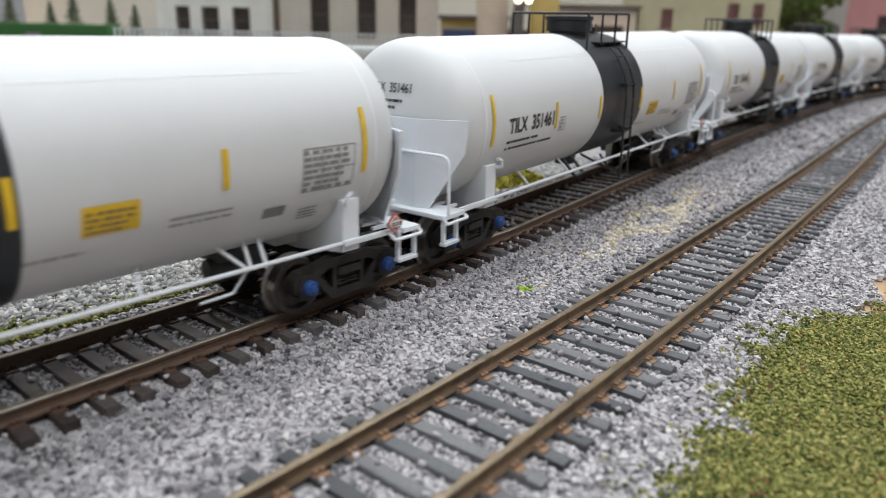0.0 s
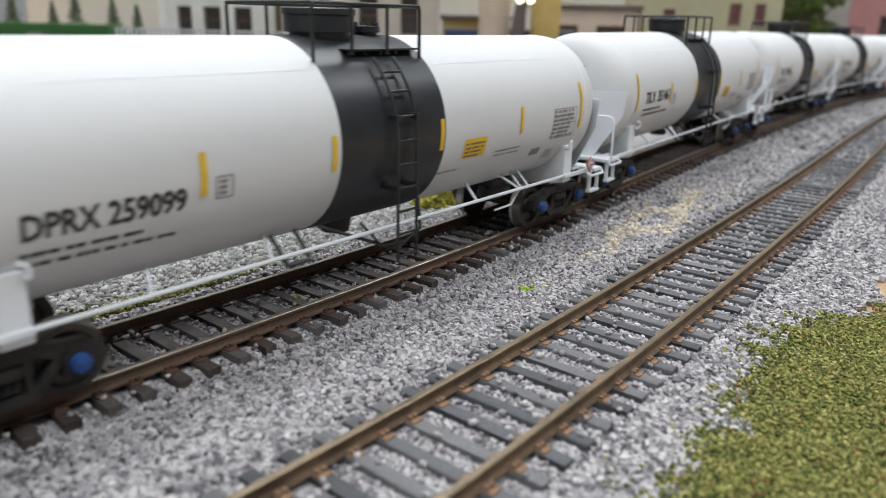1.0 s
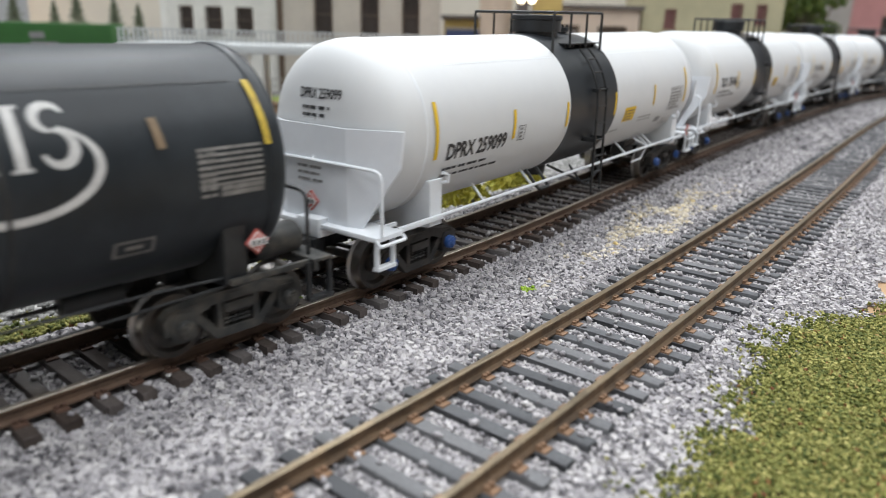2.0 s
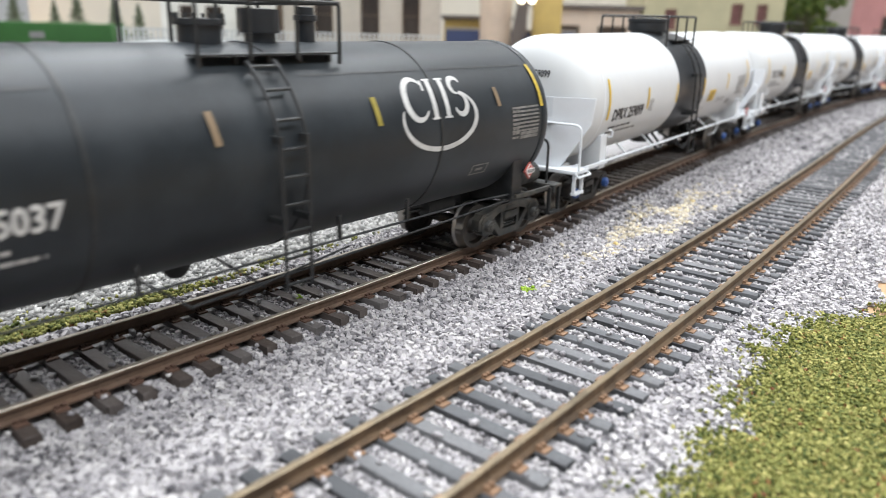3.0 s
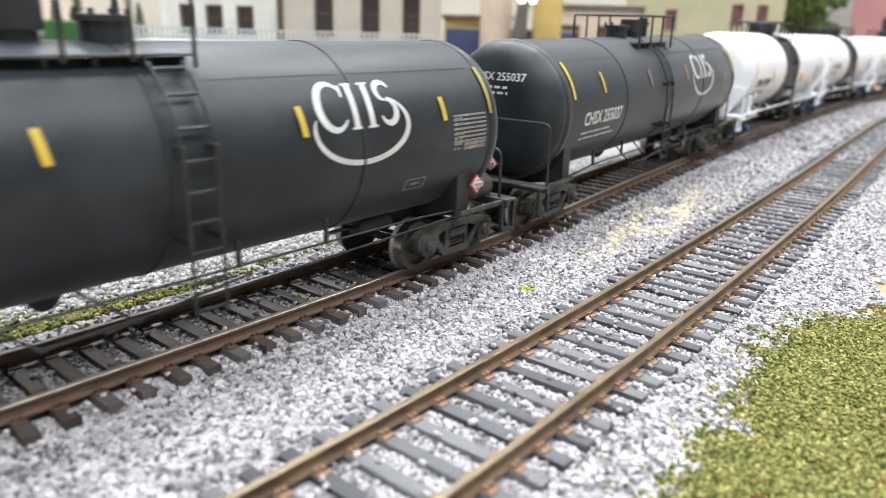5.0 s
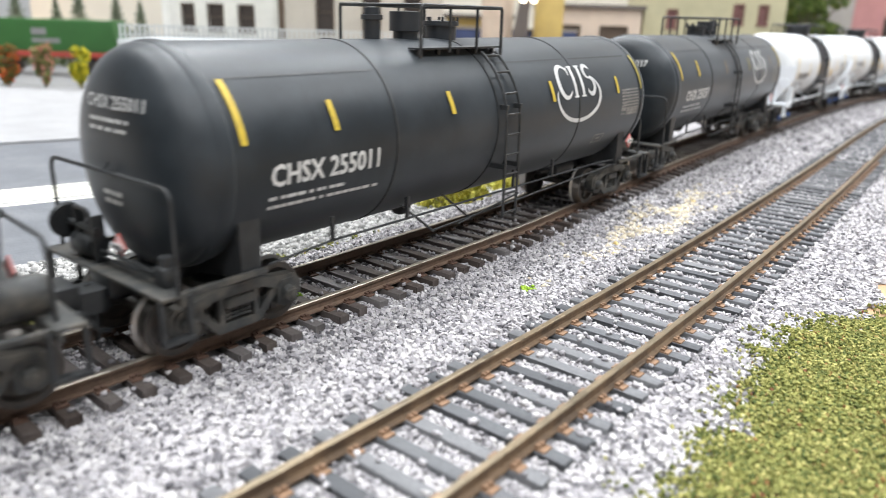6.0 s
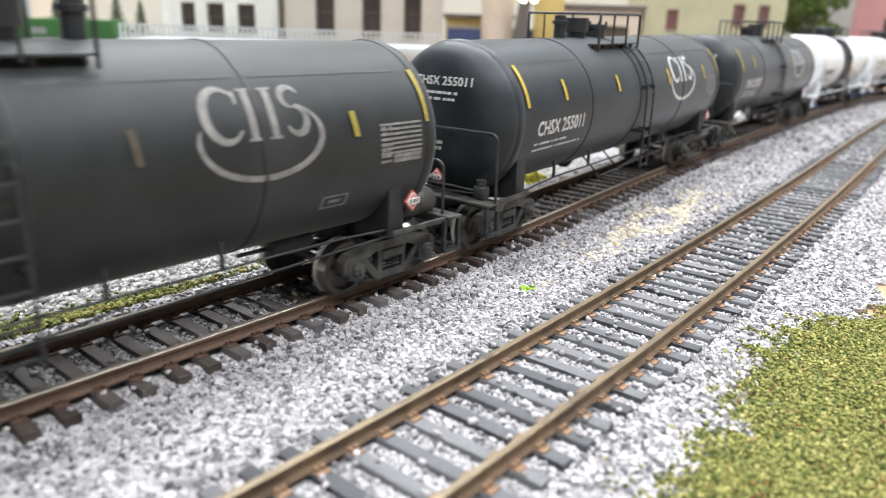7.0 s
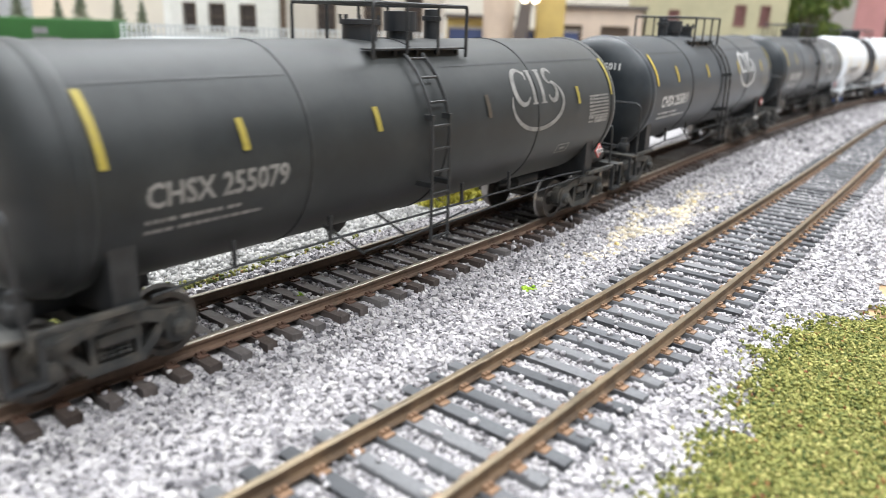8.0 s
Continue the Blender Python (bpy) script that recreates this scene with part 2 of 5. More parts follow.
def lathe(bm, profile, axis="x", centre=(0, 0, 0), seg=48, mat=0, mats=None):
    """profile: (position along axis, radius)."""
    c = Vector(centre)
    rings = []
    for a, r in profile:
        ring = []
        for k in range(seg if r > 1e-6 else 1):
            t = 2 * math.pi * k / seg
            u, v = r * math.cos(t), r * math.sin(t)
            ring.append(bm.verts.new(c + Vector({"x": (a, u, v), "y": (u, a, v), "z": (u, v, a)}[axis])))
        rings.append(ring)
    fs = []
    for i, (a, b) in enumerate(zip(rings, rings[1:])):
        for k in range(seg):
            q = [a[k % len(a)], a[(k + 1) % seg % len(a)], b[(k + 1) % seg % len(b)], b[k % len(b)]]
            q = list(dict.fromkeys(q))
            if len(q) > 2:
                f = bm.faces.new(q)
                f.material_index = mats[i] if mats else mat
                fs.append(f)
    for ring in (rings[0], rings[-1]):
        if len(ring) > 2:
            fs.append(bm.faces.new(ring))
    bmesh.ops.recalc_face_normals(bm, faces=fs)


def mesh_of(name, bm, mats, sharp=35):
    bmesh.ops.scale(bm, vec=(MM, MM, MM), verts=bm.verts)
    me = bpy.data.meshes.new(name)
    bm.to_mesh(me)
    bm.free()
    for m in mats if isinstance(mats, (list, tuple)) else [mats]:
        me.materials.append(m)
    me.polygons.foreach_set("use_smooth", [True] * len(me.polygons))
    me.set_sharp_from_angle(angle=radians(sharp))
    return me


def part(name, bm, mats, parent=None, label="", at=(0, 0, 0), sharp=35):
    """Links a bmesh as one mesh object, under a thing or part; at: place in the parent's space."""
    ob = new(name, bm if isinstance(bm, bpy.types.Mesh) else mesh_of(name, bm, mats, sharp))
    ob.location = [a * MM for a in at]
    if parent:
        ob.parent = parent
    if label:
        ob["label"] = label
    return ob


def empty(name, m=None):
    ob = new(name)
    ob.empty_display_size = 0.01
    if m is not None:
        ob.matrix_basis = m
    return ob


def numpy_mesh(name, verts, faces, mats, smooth=False):
    """A large joined mesh from arrays: verts (n, 3) in millimetres, faces (m, 3 or 4)."""
    k = faces.shape[1]
    me = bpy.data.meshes.new(name)
    me.vertices.add(len(verts))
    me.vertices.foreach_set("co", (verts * MM).astype(np.float32).ravel())
    me.loops.add(faces.size)
    me.loops.foreach_set("vertex_index", faces.astype(np.int32).ravel())
    me.polygons.add(len(faces))
    me.polygons.foreach_set("loop_start", np.arange(0, faces.size, k, dtype=np.int32))
    me.polygons.foreach_set("use_smooth", [smooth] * len(faces))
    me.update(calc_edges=True)
    for m in mats:
        me.materials.append(m)
    return me


# ---- the line of the tracks: a long curve to the left that swings back to the right far off ----
STEP = np.arange(-400.0, 1600.0, 1.0)
CURVE = np.interp(STEP, [0, 100, 200, 300, 450, 700, 900], [0.497e-3, 0.234e-3, 0.177e-3, 0.102e-3, -0.224e-3, -0.777e-3, 0.0])
ZERO = 400
TURN = np.cumsum(CURVE)
TURN -= TURN[ZERO]
LX, LY = np.cumsum(np.cos(TURN)), np.cumsum(np.sin(TURN))
LX, LY = LX - LX[ZERO], LY - LY[ZERO]
GAP = 55.9                       # from the siding's middle to the main line's middle, before the camera
WIDER = np.interp(STEP, [120, 200, 300, 450], [0.0, 1.3, 1.9, 0.0])      # the main line's further distance
CLIMB = np.interp(STEP, [60, 120, 180, 250, 350, 700], [0.0, 0.42, 1.71, 2.66, 3.17, 2.75])   # and its rise
ARC = np.cumsum((1 - CURVE * (GAP + WIDER)) * np.hypot(1.0, np.gradient(WIDER)))
ARC -= ARC[ZERO]
SPEED = 77.9                     # mm per second; the train eases off a little towards the end


def travelled(t):
    return SPEED * t - float(np.interp(t, [4.3, 5.8, 6.5, 7.0, 8.0], [0.0, 1.2, 2.4, 3.0, 3.4]))



def blend(o):
    """0 at the siding, 1 from the main line on."""
    t = np.clip((np.asarray(o, float) - 18.0) / 20.0, 0.0, 1.0)
    return t * t * (3 - 2 * t)


def line_at(s, o=0.0):
    """Place and heading at s along the siding, o to its left (arrays welcome)."""
    th, w = np.interp(s, STEP, TURN), blend(o)
    off = o + w * np.interp(s, STEP, WIDER)
    return np.interp(s, STEP, LX) - off * np.sin(th), np.interp(s, STEP, LY) + off * np.cos(th), th + w * np.interp(s, STEP, np.gradient(WIDER))


def rise_at(s, o):
    """How far the ground and track have climbed at s, o."""
    far = np.clip((np.asarray(o, float) - GAP - 18.0) / 30.0, 0.0, 1.0)
    return blend(o) * (1 - far * far * (3 - 2 * far)) * np.interp(s, STEP, CLIMB)


def main_at(a):
    """Place and heading at a along the main line."""
    return line_at(np.interp(a, ARC, STEP), GAP)


def main_height(a):
    return float(np.interp(np.interp(a, ARC, STEP), STEP, CLIMB))


def view(lat, ahead, z=0.0):
    """A place in the scenery behind: lat to the right and ahead of the camera's stand, as a point in mm."""
    return (-33.4 + 0.7632 * ahead + 0.6461 * lat, -52.1 + 0.6461 * ahead - 0.7632 * lat, z)


FACING = 40.25 - 90.0            # scenery that faces the camera is turned by this


# ---- ground ----
def bed_height(o):
    """Height of the ground across the tracks (o from the siding's middle)."""
    return np.interp(o, [-60, -38, -26, -17, 17, 23, 28, GAP - 23, GAP - 17, GAP - 13.5, GAP + 17, GAP + 24, GAP + 30, GAP + 60, 400],
                     [-7.2, -6.2, -5.0, -3.4, -3.3, -3.9, -4.3, -4.5, -4.5, -3.8, -3.3, -5.0, -6.4, -7.0, -7.0])


def build_ground():
    s = np.concatenate([np.arange(-280, 700, 4.0), np.linspace(700, 1590, 60)])
    o = np.concatenate([np.linspace(-150, -70, 8), np.arange(-60, 120, 2.0), np.linspace(125, 1500, 40)])
    S2, O2 = np.meshgrid(s, o, indexing="ij")
    x, y, _ = line_at(S2, O2)
    z = bed_height(O2) + rise_at(S2, O2) + 0.12 * np.sin(S2 * 0.31 + O2 * 0.7) * np.sin(O2 * 0.53 - S2 * 0.17)
    v = np.stack([x, y, z], -1).reshape(-1, 3)
    n, m = len(s), len(o)
    i, j = np.meshgrid(np.arange(n - 1), np.arange(m - 1), indexing="ij")
    a = (i * m + j).ravel()
    f = np.stack([a, a + m, a + m + 1, a + 1], -1)
    me = numpy_mesh("ground", v, f, [BED, DIRT], True)
    oo = O2[:-1, :-1].ravel()
    me.polygons.foreach_set("material_index", ((oo < -30) | (oo > GAP + 62)).astype(np.int32))
    tagged(new("ground", me), "bare tan layout ground with a grey ballast bed", "ground", kind="structure")


build_ground()


def scatter(name, s, o, z, size, mats, seed, flat=0.75, smooth=True):
    """Angular crumbs: boxes with shaken corners, one joined mesh."""
    rng = np.random.default_rng(seed)
    n = len(s)
    x, y, _ = line_at(s, o)
    base = np.array([(a, b, c) for a in (-1, 1) for b in (-1, 1) for c in (-1, 1)], float) * 0.5
    v = base[None] + rng.uniform(-0.22, 0.22, (n, 8, 3))
    v *= (size[:, None] * np.stack([rng.uniform(0.85, 1.25, n), rng.uniform(0.7, 1.0, n), rng.uniform(0.55, 0.95, n) * flat / 0.75], -1))[:, None, :]
    a, t, k = rng.uniform(0, 2 * np.pi, n), rng.normal(0, 0.35, n), rng.normal(0, 0.35, n)
    ca, sa, ct, st, ck, sk = np.cos(a), np.sin(a), np.cos(t), np.sin(t), np.cos(k), np.sin(k)
    R = np.stack([np.stack([ca * ct, ca * st * sk - sa * ck, ca * st * ck + sa * sk], -1),
                  np.stack([sa * ct, sa * st * sk + ca * ck, sa * st * ck - ca * sk], -1),
                  np.stack([-st, ct * sk, ct * ck], -1)], 1)
    v = np.einsum("nij,nkj->nki", R, v) + np.stack([x, y, z + rise_at(s, o)], -1)[:, None, :]
    q = np.array([(0, 1, 3, 2), (4, 6, 7, 5), (0, 4, 5, 1), (2, 3, 7, 6), (0, 2, 6, 4), (1, 5, 7, 3)])
    f = (np.arange(n)[:, None, None] * 8 + q[None]).reshape(-1, 4)
    return new(name, numpy_mesh(name, v.reshape(-1, 3), f, mats, smooth))


TIE_STEP, TIE_HALF, TIE_W = 5.72, 14.4, 2.3
SIDING_PHASE = 37.45 % TIE_STEP
MAIN_STEP = 5.46
MAIN_PHASE = 59.6 % MAIN_STEP


def clear_of_track(s, o):
    """True where no tie or rail lies (one track after the other)."""
    ok = np.ones(len(s), bool)
    for c, phase, step, along in ((0.0, SIDING_PHASE, TIE_STEP, s), (GAP, MAIN_PHASE, MAIN_STEP, np.interp(s, STEP, ARC))):
        d = np.abs(o - c)
        off = np.abs((along - phase + step / 2) % step - step / 2)
        ok &= ~((d < TIE_HALF + 0.2) & (off < TIE_W / 2 + 0.3))
        ok &= ~(np.abs(d - 8.65) < 1.5)
    return ok


def strew(s0, s1, o0, o1, gap, seed):
    rng = np.random.default_rng(seed)
    s, o = np.meshgrid(np.arange(s0, s1, gap), np.arange(o0, o1, gap), indexing="ij")
    s, o = s.ravel(), o.ravel()
    return s + rng.uniform(-gap, gap, len(s)) * 0.6, o + rng.uniform(-gap, gap, len(o)) * 0.6, rng


def grass_edge(s):
    """The siding's side edge of the grass, as an offset."""
    return np.interp(s, [44, 59, 80, 95, 113, 124, 133, 150], [-25.6, -25.3, -23.8, -22.2, -25.0, -31, -36, -44]) + 0.9 * np.sin(s * 0.37) + 0.7 * np.sin(s * 0.83 + 1)


def build_ballast():
    for s0, s1, gap, lo, hi, seed in ((-30, 150, 0.58, 0.58, 0.98, 1), (150, 330, 0.86, 0.75, 1.2, 2), (330, 640, 1.7, 1.3, 2.0, 3)):
        s, o, rng = strew(s0, s1, -56, GAP + 25, gap, seed)
        keep = clear_of_track(s, o) & (o < GAP + np.interp(s, [50, 75], [18.5, 25]) + rng.normal(0, 0.8, len(s))) & ((o > grass_edge(s) + rng.normal(0, 2.0, len(s))) | (s > 130))
        keep &= ~((s > 130) & (o < np.interp(s, [130, 164, 250, 620], [-33, -33.5, -38, -60]) + 1.2 * np.sin(s * 0.3) + rng.normal(0, 0.8, len(s))))
        s, o = s[keep], o[keep]
        inside = (np.abs(o) < 15.8) | (np.abs(o - GAP) < 15.8)
        size = np.random.default_rng(seed + 9).uniform(lo, hi, len(s)) * np.where(inside, 0.78, 1.0)
        z = bed_height(o) + np.where(inside, 0.1, 0.25) + np.random.default_rng(seed + 5).uniform(-0.1, 0.45, len(s)) * np.where(inside, 0.6, 1.0)
        ob = scatter("ballast", s, o, z, size, [STONE], seed + 20, smooth=False)
        tagged(ob, "loose crushed grey and white ballast stones around the rails", "ballast", kind="stuff")
    # sun-bleached tan patch between the tracks
    rng = np.random.default_rng(91)
    n = 900
    s, o = rng.normal(165, 26, n), 26 + rng.normal(0, 4.5, n)
    k = (np.abs(o - 27) < 10) & (np.sin(s * 0.21 + o * 0.3) + np.sin(s * 0.11 - o * 0.5) > -0.2)
    ob = scatter("stained_ballast", s[k], o[k], bed_height(o[k]) + 0.6, rng.uniform(0.8, 1.4, k.sum()), [STONE_TAN], 92)
    tagged(ob, "tan and ochre stained stones among the grey ballast", "ballast", kind="stuff")
    # strays lying on the ties
    rng = np.random.default_rng(77)
    n = 500
    s, o = rng.uniform(-10, 180, n), np.where(rng.random(n) < 0.6, rng.uniform(-14, 14, n), GAP + rng.uniform(-14, 14, n))
    k = (np.abs(np.abs(o) - 8.65) > 1.5) & (np.abs(np.abs(o - GAP) - 8.65) > 1.5)
    ob = scatter("stray_ballast", s[k], o[k], np.full(k.sum(), -2.1), rng.uniform(0.5, 0.95, k.sum()), [STONE], 78)
    tagged(ob, "few stray grey ballast stones lying on the ties", "ballast", kind="stuff")
    # paler, coarser rubble beyond the main line
    s, o, rng = strew(-60, 260, GAP + 22, GAP + 68, 0.85, 31)
    k = o > GAP + np.interp(s, [0, 20, 45, 60], [34, 32, 27, 24]) + rng.normal(0, 1.2, len(s))
    s, o, rng = s[k], o[k], np.random.default_rng(33)
    ob = scatter("rubble", s, o, bed_height(o) + rng.uniform(0.1, 0.9, len(s)), rng.uniform(0.8, 1.35, len(s)), [STONE_PALE], 32)
    tagged(ob, "coarse pale rubble strip beside the main line", "rubble", kind="stuff")


build_ballast()


def build_turf():
    s, o, rng = strew(10, 150, -72, -17, 0.37, 41)
    k = o < grass_edge(s) + rng.normal(0, 2.0, len(s)) + 0.9 * np.sin(s * 0.9) + np.where(rng.random(len(s)) < 0.06, rng.uniform(1, 7, len(s)), 0)
    k &= o > np.interp(s, [30, 60, 64, 100, 120, 150], [-43, -44.5, -90, -75, -56, -40]) + 1.2 * np.sin(s * 0.6)
    s, o = s[k], o[k]
    mound = 0.5 * np.sin(s * 0.21) * np.sin(o * 0.27) + 0.4 * np.sin(s * 0.53 + o * 0.4)
    z = bed_height(o) + 0.55 + mound * 0.5 + np.random.default_rng(5).uniform(-0.2, 0.5, len(s))
    ob = scatter("grass", s, o, z, np.random.default_rng(6).uniform(0.28, 0.6, len(s)), [TURF], 42, 0.9, False)
    tagged(ob, "olive green foam turf flecked with yellow and red", "grass", kind="stuff")
    s, o, rng = strew(-40, 100, GAP + 20, GAP + 44, 0.45, 51)
    k = rng.random(len(s)) < np.exp(-((o - GAP - np.interp(s, [0, 40], [27.0, 24.5]) - 0.8 * np.sin(s * 0.23)) / np.interp(s, [5, 40, 60], [6.0, 4.0, 2.0])) ** 2) * np.interp(s, [-60, 25, 42, 110], [1, 0.75, 0.2, 0.03])
    s, o = s[k], o[k]
    ob = scatter("grass_strip", s, o, bed_height(o) + 1.0 + np.random.default_rng(4).uniform(-0.4, 0.5, len(s)), np.random.default_rng(7).uniform(0.38, 0.72, len(s)), [TURF], 52, 0.9)
    tagged(ob, "narrow strip of green turf along the ballast shoulder", "grass", kind="stuff")
    # small tuft on the ballast between the tracks
    rng = np.random.default_rng(8)
    n = 26
    ob = scatter("weed_tuft", 89.0 + rng.normal(0, 0.9, n), 25.5 + rng.normal(0, 0.6, n), -3.5 + rng.uniform(0, 0.7, n), rng.uniform(0.5, 0.9, n), [TURF_BRIGHT], 53, 0.5)
    tagged(ob, "tiny bright green tuft on the ballast", "weed", kind="stuff")
    n = 60
    ob = scatter("weed_tuft", 64.0 + rng.normal(0, 1.5, n), 81.6 + rng.normal(0, 0.9, n), -5.0 + rng.uniform(0, 1.6, n), rng.uniform(0.5, 0.9, n), [TURF], 54, 0.7)
    tagged(ob, "dull green weed tuft beside the main line", "weed", kind="stuff")
    n = 12
    ob = scatter("weed_bud", 51.0 + rng.normal(0, 0.4, n), 56.3 + rng.normal(0, 0.4, n), -2.9 + rng.uniform(0, 0.7, n), rng.uniform(0.5, 0.8, n), [TURF_BRIGHT], 55, 0.8)
    tagged(ob, "small green bud between the main line ties", "weed", kind="stuff")


TURF_BRIGHT = grains("turf_bright", [(0.0, (0.16, 0.28, 0.02)), (1.0, (0.30, 0.42, 0.05))], 0.9, 0.2)
build_turf()


# ---- tracks ----
def rail_mesh(name, offset, s0, s1, mats):
    prof = [(-1.0, -2.3), (1.0, -2.3), (1.0, -2.05), (0.25, -1.8), (0.22, -0.85), (0.52, -0.65), (0.55, -0.12), (0.42, 0.0), (-0.42, 0.0), (-0.55, -0.12), (-0.52, -0.65), (-0.22, -0.85), (-0.25, -1.8), (-1.0, -2.05)]
    s = np.arange(s0, s1, 5.0)
    v = []
    for a, z in prof:
        x, y, _ = line_at(s, offset + a)
        v.append(np.stack([x, y, z + rise_at(s, np.full(len(s), offset))], -1))
    v = np.stack(v, 1)
    k = len(prof)
    i, j = np.meshgrid(np.arange(len(s) - 1), np.arange(k), indexing="ij")
    f = np.stack([i * k + j, (i + 1) * k + j, (i + 1) * k + (j + 1) % k, i * k + (j + 1) % k], -1).reshape(-1, 4)
    me = numpy_mesh(name, v.reshape(-1, 3), f, mats)
    me.polygons.foreach_set("material_index", (np.abs(j.ravel() - 7) <= 1).astype(np.int32))
    return me


def build_track(name, centre, phase, step, s0, s1, tie_mat, rail_mats, plate_mat, label):
    track = tagged(empty(name), label, "railway track", kind="structure")
    for side in (-8.7, 8.7):
        part("rail", rail_mesh("rail", centre + side, s0, s1, rail_mats), None, track)
    ties = []
    for k in range(4):
        bm = bm_new()
        box(bm, -TIE_W / 2, TIE_W / 2, -TIE_HALF, TIE_HALF, -4.7, -2.3, 0, 0.14)
        for v in bm.verts:
            v.co += Vector((random.uniform(-0.1, 0.1), random.uniform(-0.25, 0.25), random.uniform(-0.06, 0.03)))
        ties.append(mesh_of("tie", bm, tie_mat, 50))
    bm = bm_new()
    box(bm, -0.95, 0.95, -2.5, 2.5, -2.32, -2.06, 0)
    for x in (-0.45, 0.45):
        for y in (-1.3, 1.3):
            box(bm, x - 0.28, x + 0.28, y - 0.36, y + 0.36, -2.02, -1.6, 0)
    plate = mesh_of("tie_plate", bm, plate_mat, 50)
    rng = random.Random(centre)
    i, count = math.ceil((s0 - phase) / step), 0
    while phase + i * step < s1:
        a = phase + i * step + rng.uniform(-0.15, 0.15)
        x, y, th = line_at(a) if centre == 0 else main_at(a)
        tie = part("tie", ties[i % 4], None, track, "" if count else "weathered tie under the rails")
        tie.location, tie.rotation_euler = (x * MM, y * MM, (rng.uniform(-0.1, 0.06) + (main_height(a) if centre else 0.0)) * MM), (0, 0, th + rng.uniform(-0.015, 0.015))
        if a < 330:
            for side in (-8.7, 8.7):
                part("tie_plate", plate, None, tie, "" if count else "rusty tie plate with spikes", at=(0, side, 0))
        i, count = i + 1, count + 1


build_track("siding_track", 0.0, SIDING_PHASE, TIE_STEP, 0, 900, TIE, [RUST, RAILTOP], PLATE, "unused model siding with rusty rails on grey ties")


# ---- tank cars ----
def head_profile(end, R, depth, n=14):
    """Half tank outline from the barrel's end round the domed head, as (x, r)."""
    out = []
    for i in range(n + 1):
        t = i / n * math.pi / 2
        out.append((end + depth * math.sin(t) ** 0.72, R * max(math.cos(t), 0) ** 0.72 if i < n else 0.0))
    return out


def skin(bm, x0, x1, z0, z1, zc, R, lift=0.09, mat=0, side=-1, slant=0.0):
    """A thin curved decal on the tank's side between two heights."""
    a0, a1 = math.asin((z0 - zc) / R), math.asin((z1 - zc) / R)
    n = max(2, int(abs(a1 - a0) * R / 1.0))
    rows = []
    for i in range(n + 1):
        a = a0 + (a1 - a0) * i / n
        y, z = side * (R + lift) * math.cos(a), zc + (R + lift) * math.sin(a)
        dx = slant * i / n
        rows.append((bm.verts.new((x0 + dx, y, z)), bm.verts.new((x1 + dx, y, z))))
    for (a, b), (c, d) in zip(rows, rows[1:]):
        f = bm.faces.new((a, b, d, c) if side < 0 else (c, d, b, a))
        f.material_index = mat


def letters(text, height, width):
    """Flat lettering as a bmesh: x along, y up, fitted to width, in mm."""
    cu = bpy.data.curves.new("lettering", "FONT")
    cu.body, cu.size = text, 10.0
    cu.resolution_u = 2
    ob = bpy.data.objects.new("lettering", cu)
    scene.collection.objects.link(ob)
    dg = bpy.context.evaluated_depsgraph_get()
    me = ob.evaluated_get(dg).to_mesh()
    bm = bmesh.new()
    bm.from_mesh(me)
    ob.evaluated_get(dg).to_mesh_clear()
    bpy.data.objects.remove(ob)
    bpy.data.curves.remove(cu)
    xs, ys = [v.co.x for v in bm.verts], [v.co.y for v in bm.verts]
    x0, y0, w, h = min(xs), min(ys), max(xs) - min(xs), max(ys) - min(ys)
    for v in bm.verts:
        v.co = ((v.co.x - x0) / w * width, (v.co.y - y0) / h * height, 0)
    return bm


def embolden(bm, d):
    """Thickens thin lettering a little by pushing its rims outward."""
    for v in bm.verts:
        v.normal_update()
    edges = [e for e in bm.edges if len(e.link_faces) == 1]
    push = {}
    for e in edges:
        f = e.link_faces[0]
        m = (e.verts[0].co + e.verts[1].co) / 2
        n = (e.verts[1].co - e.verts[0].co).cross(Vector((0, 0, 1))).normalized()
        if n.dot(f.calc_center_median() - m) > 0:
            n = -n
        for v in e.verts:
            push.setdefault(v, []).append(n)
    for v, ns in push.items():
        n = sum(ns, Vector())
        if n.length > 1e-4:
            v.co += n.normalized() * d


def wrap(bm, x0, z0, zc, R, lift=0.1, side=-1):
    """Bends flat artwork (x along, y up, in mm) on to the tank, its foot at height z0."""
    ys = [v.co.y for v in bm.verts]
    y = min(ys) + 1.0
    while y < max(ys):
        bmesh.ops.bisect_plane(bm, geom=list(bm.verts) + list(bm.edges) + list(bm.faces), plane_co=(0, y, 0), plane_no=(0, 1, 0))
        y += 1.0
    a0 = math.asin((z0 - zc) / R)
    for v in bm.verts:
        a = a0 + v.co.y / R
        v.co = (x0 + v.co.x, side * (R + lift) * math.cos(a), zc + (R + lift) * math.sin(a))


def on_head(bm, y0, z0, zc, R, half, depth, end=-1, lift=0.12):
    """Lays flat artwork (x along, y up) on the domed head; seen from that end it reads left to right."""
    for v in bm.verts:
        y, z = (y0 - v.co.x) if end < 0 else (y0 + v.co.x), z0 + v.co.y
        r = min(math.hypot(y, z - zc) / R, 0.999)
        c = r ** (1 / 0.72)
        x = half + depth * math.sqrt(max(1 - c * c, 0)) ** 0.72 + lift
        v.co = (end * x, y, z)


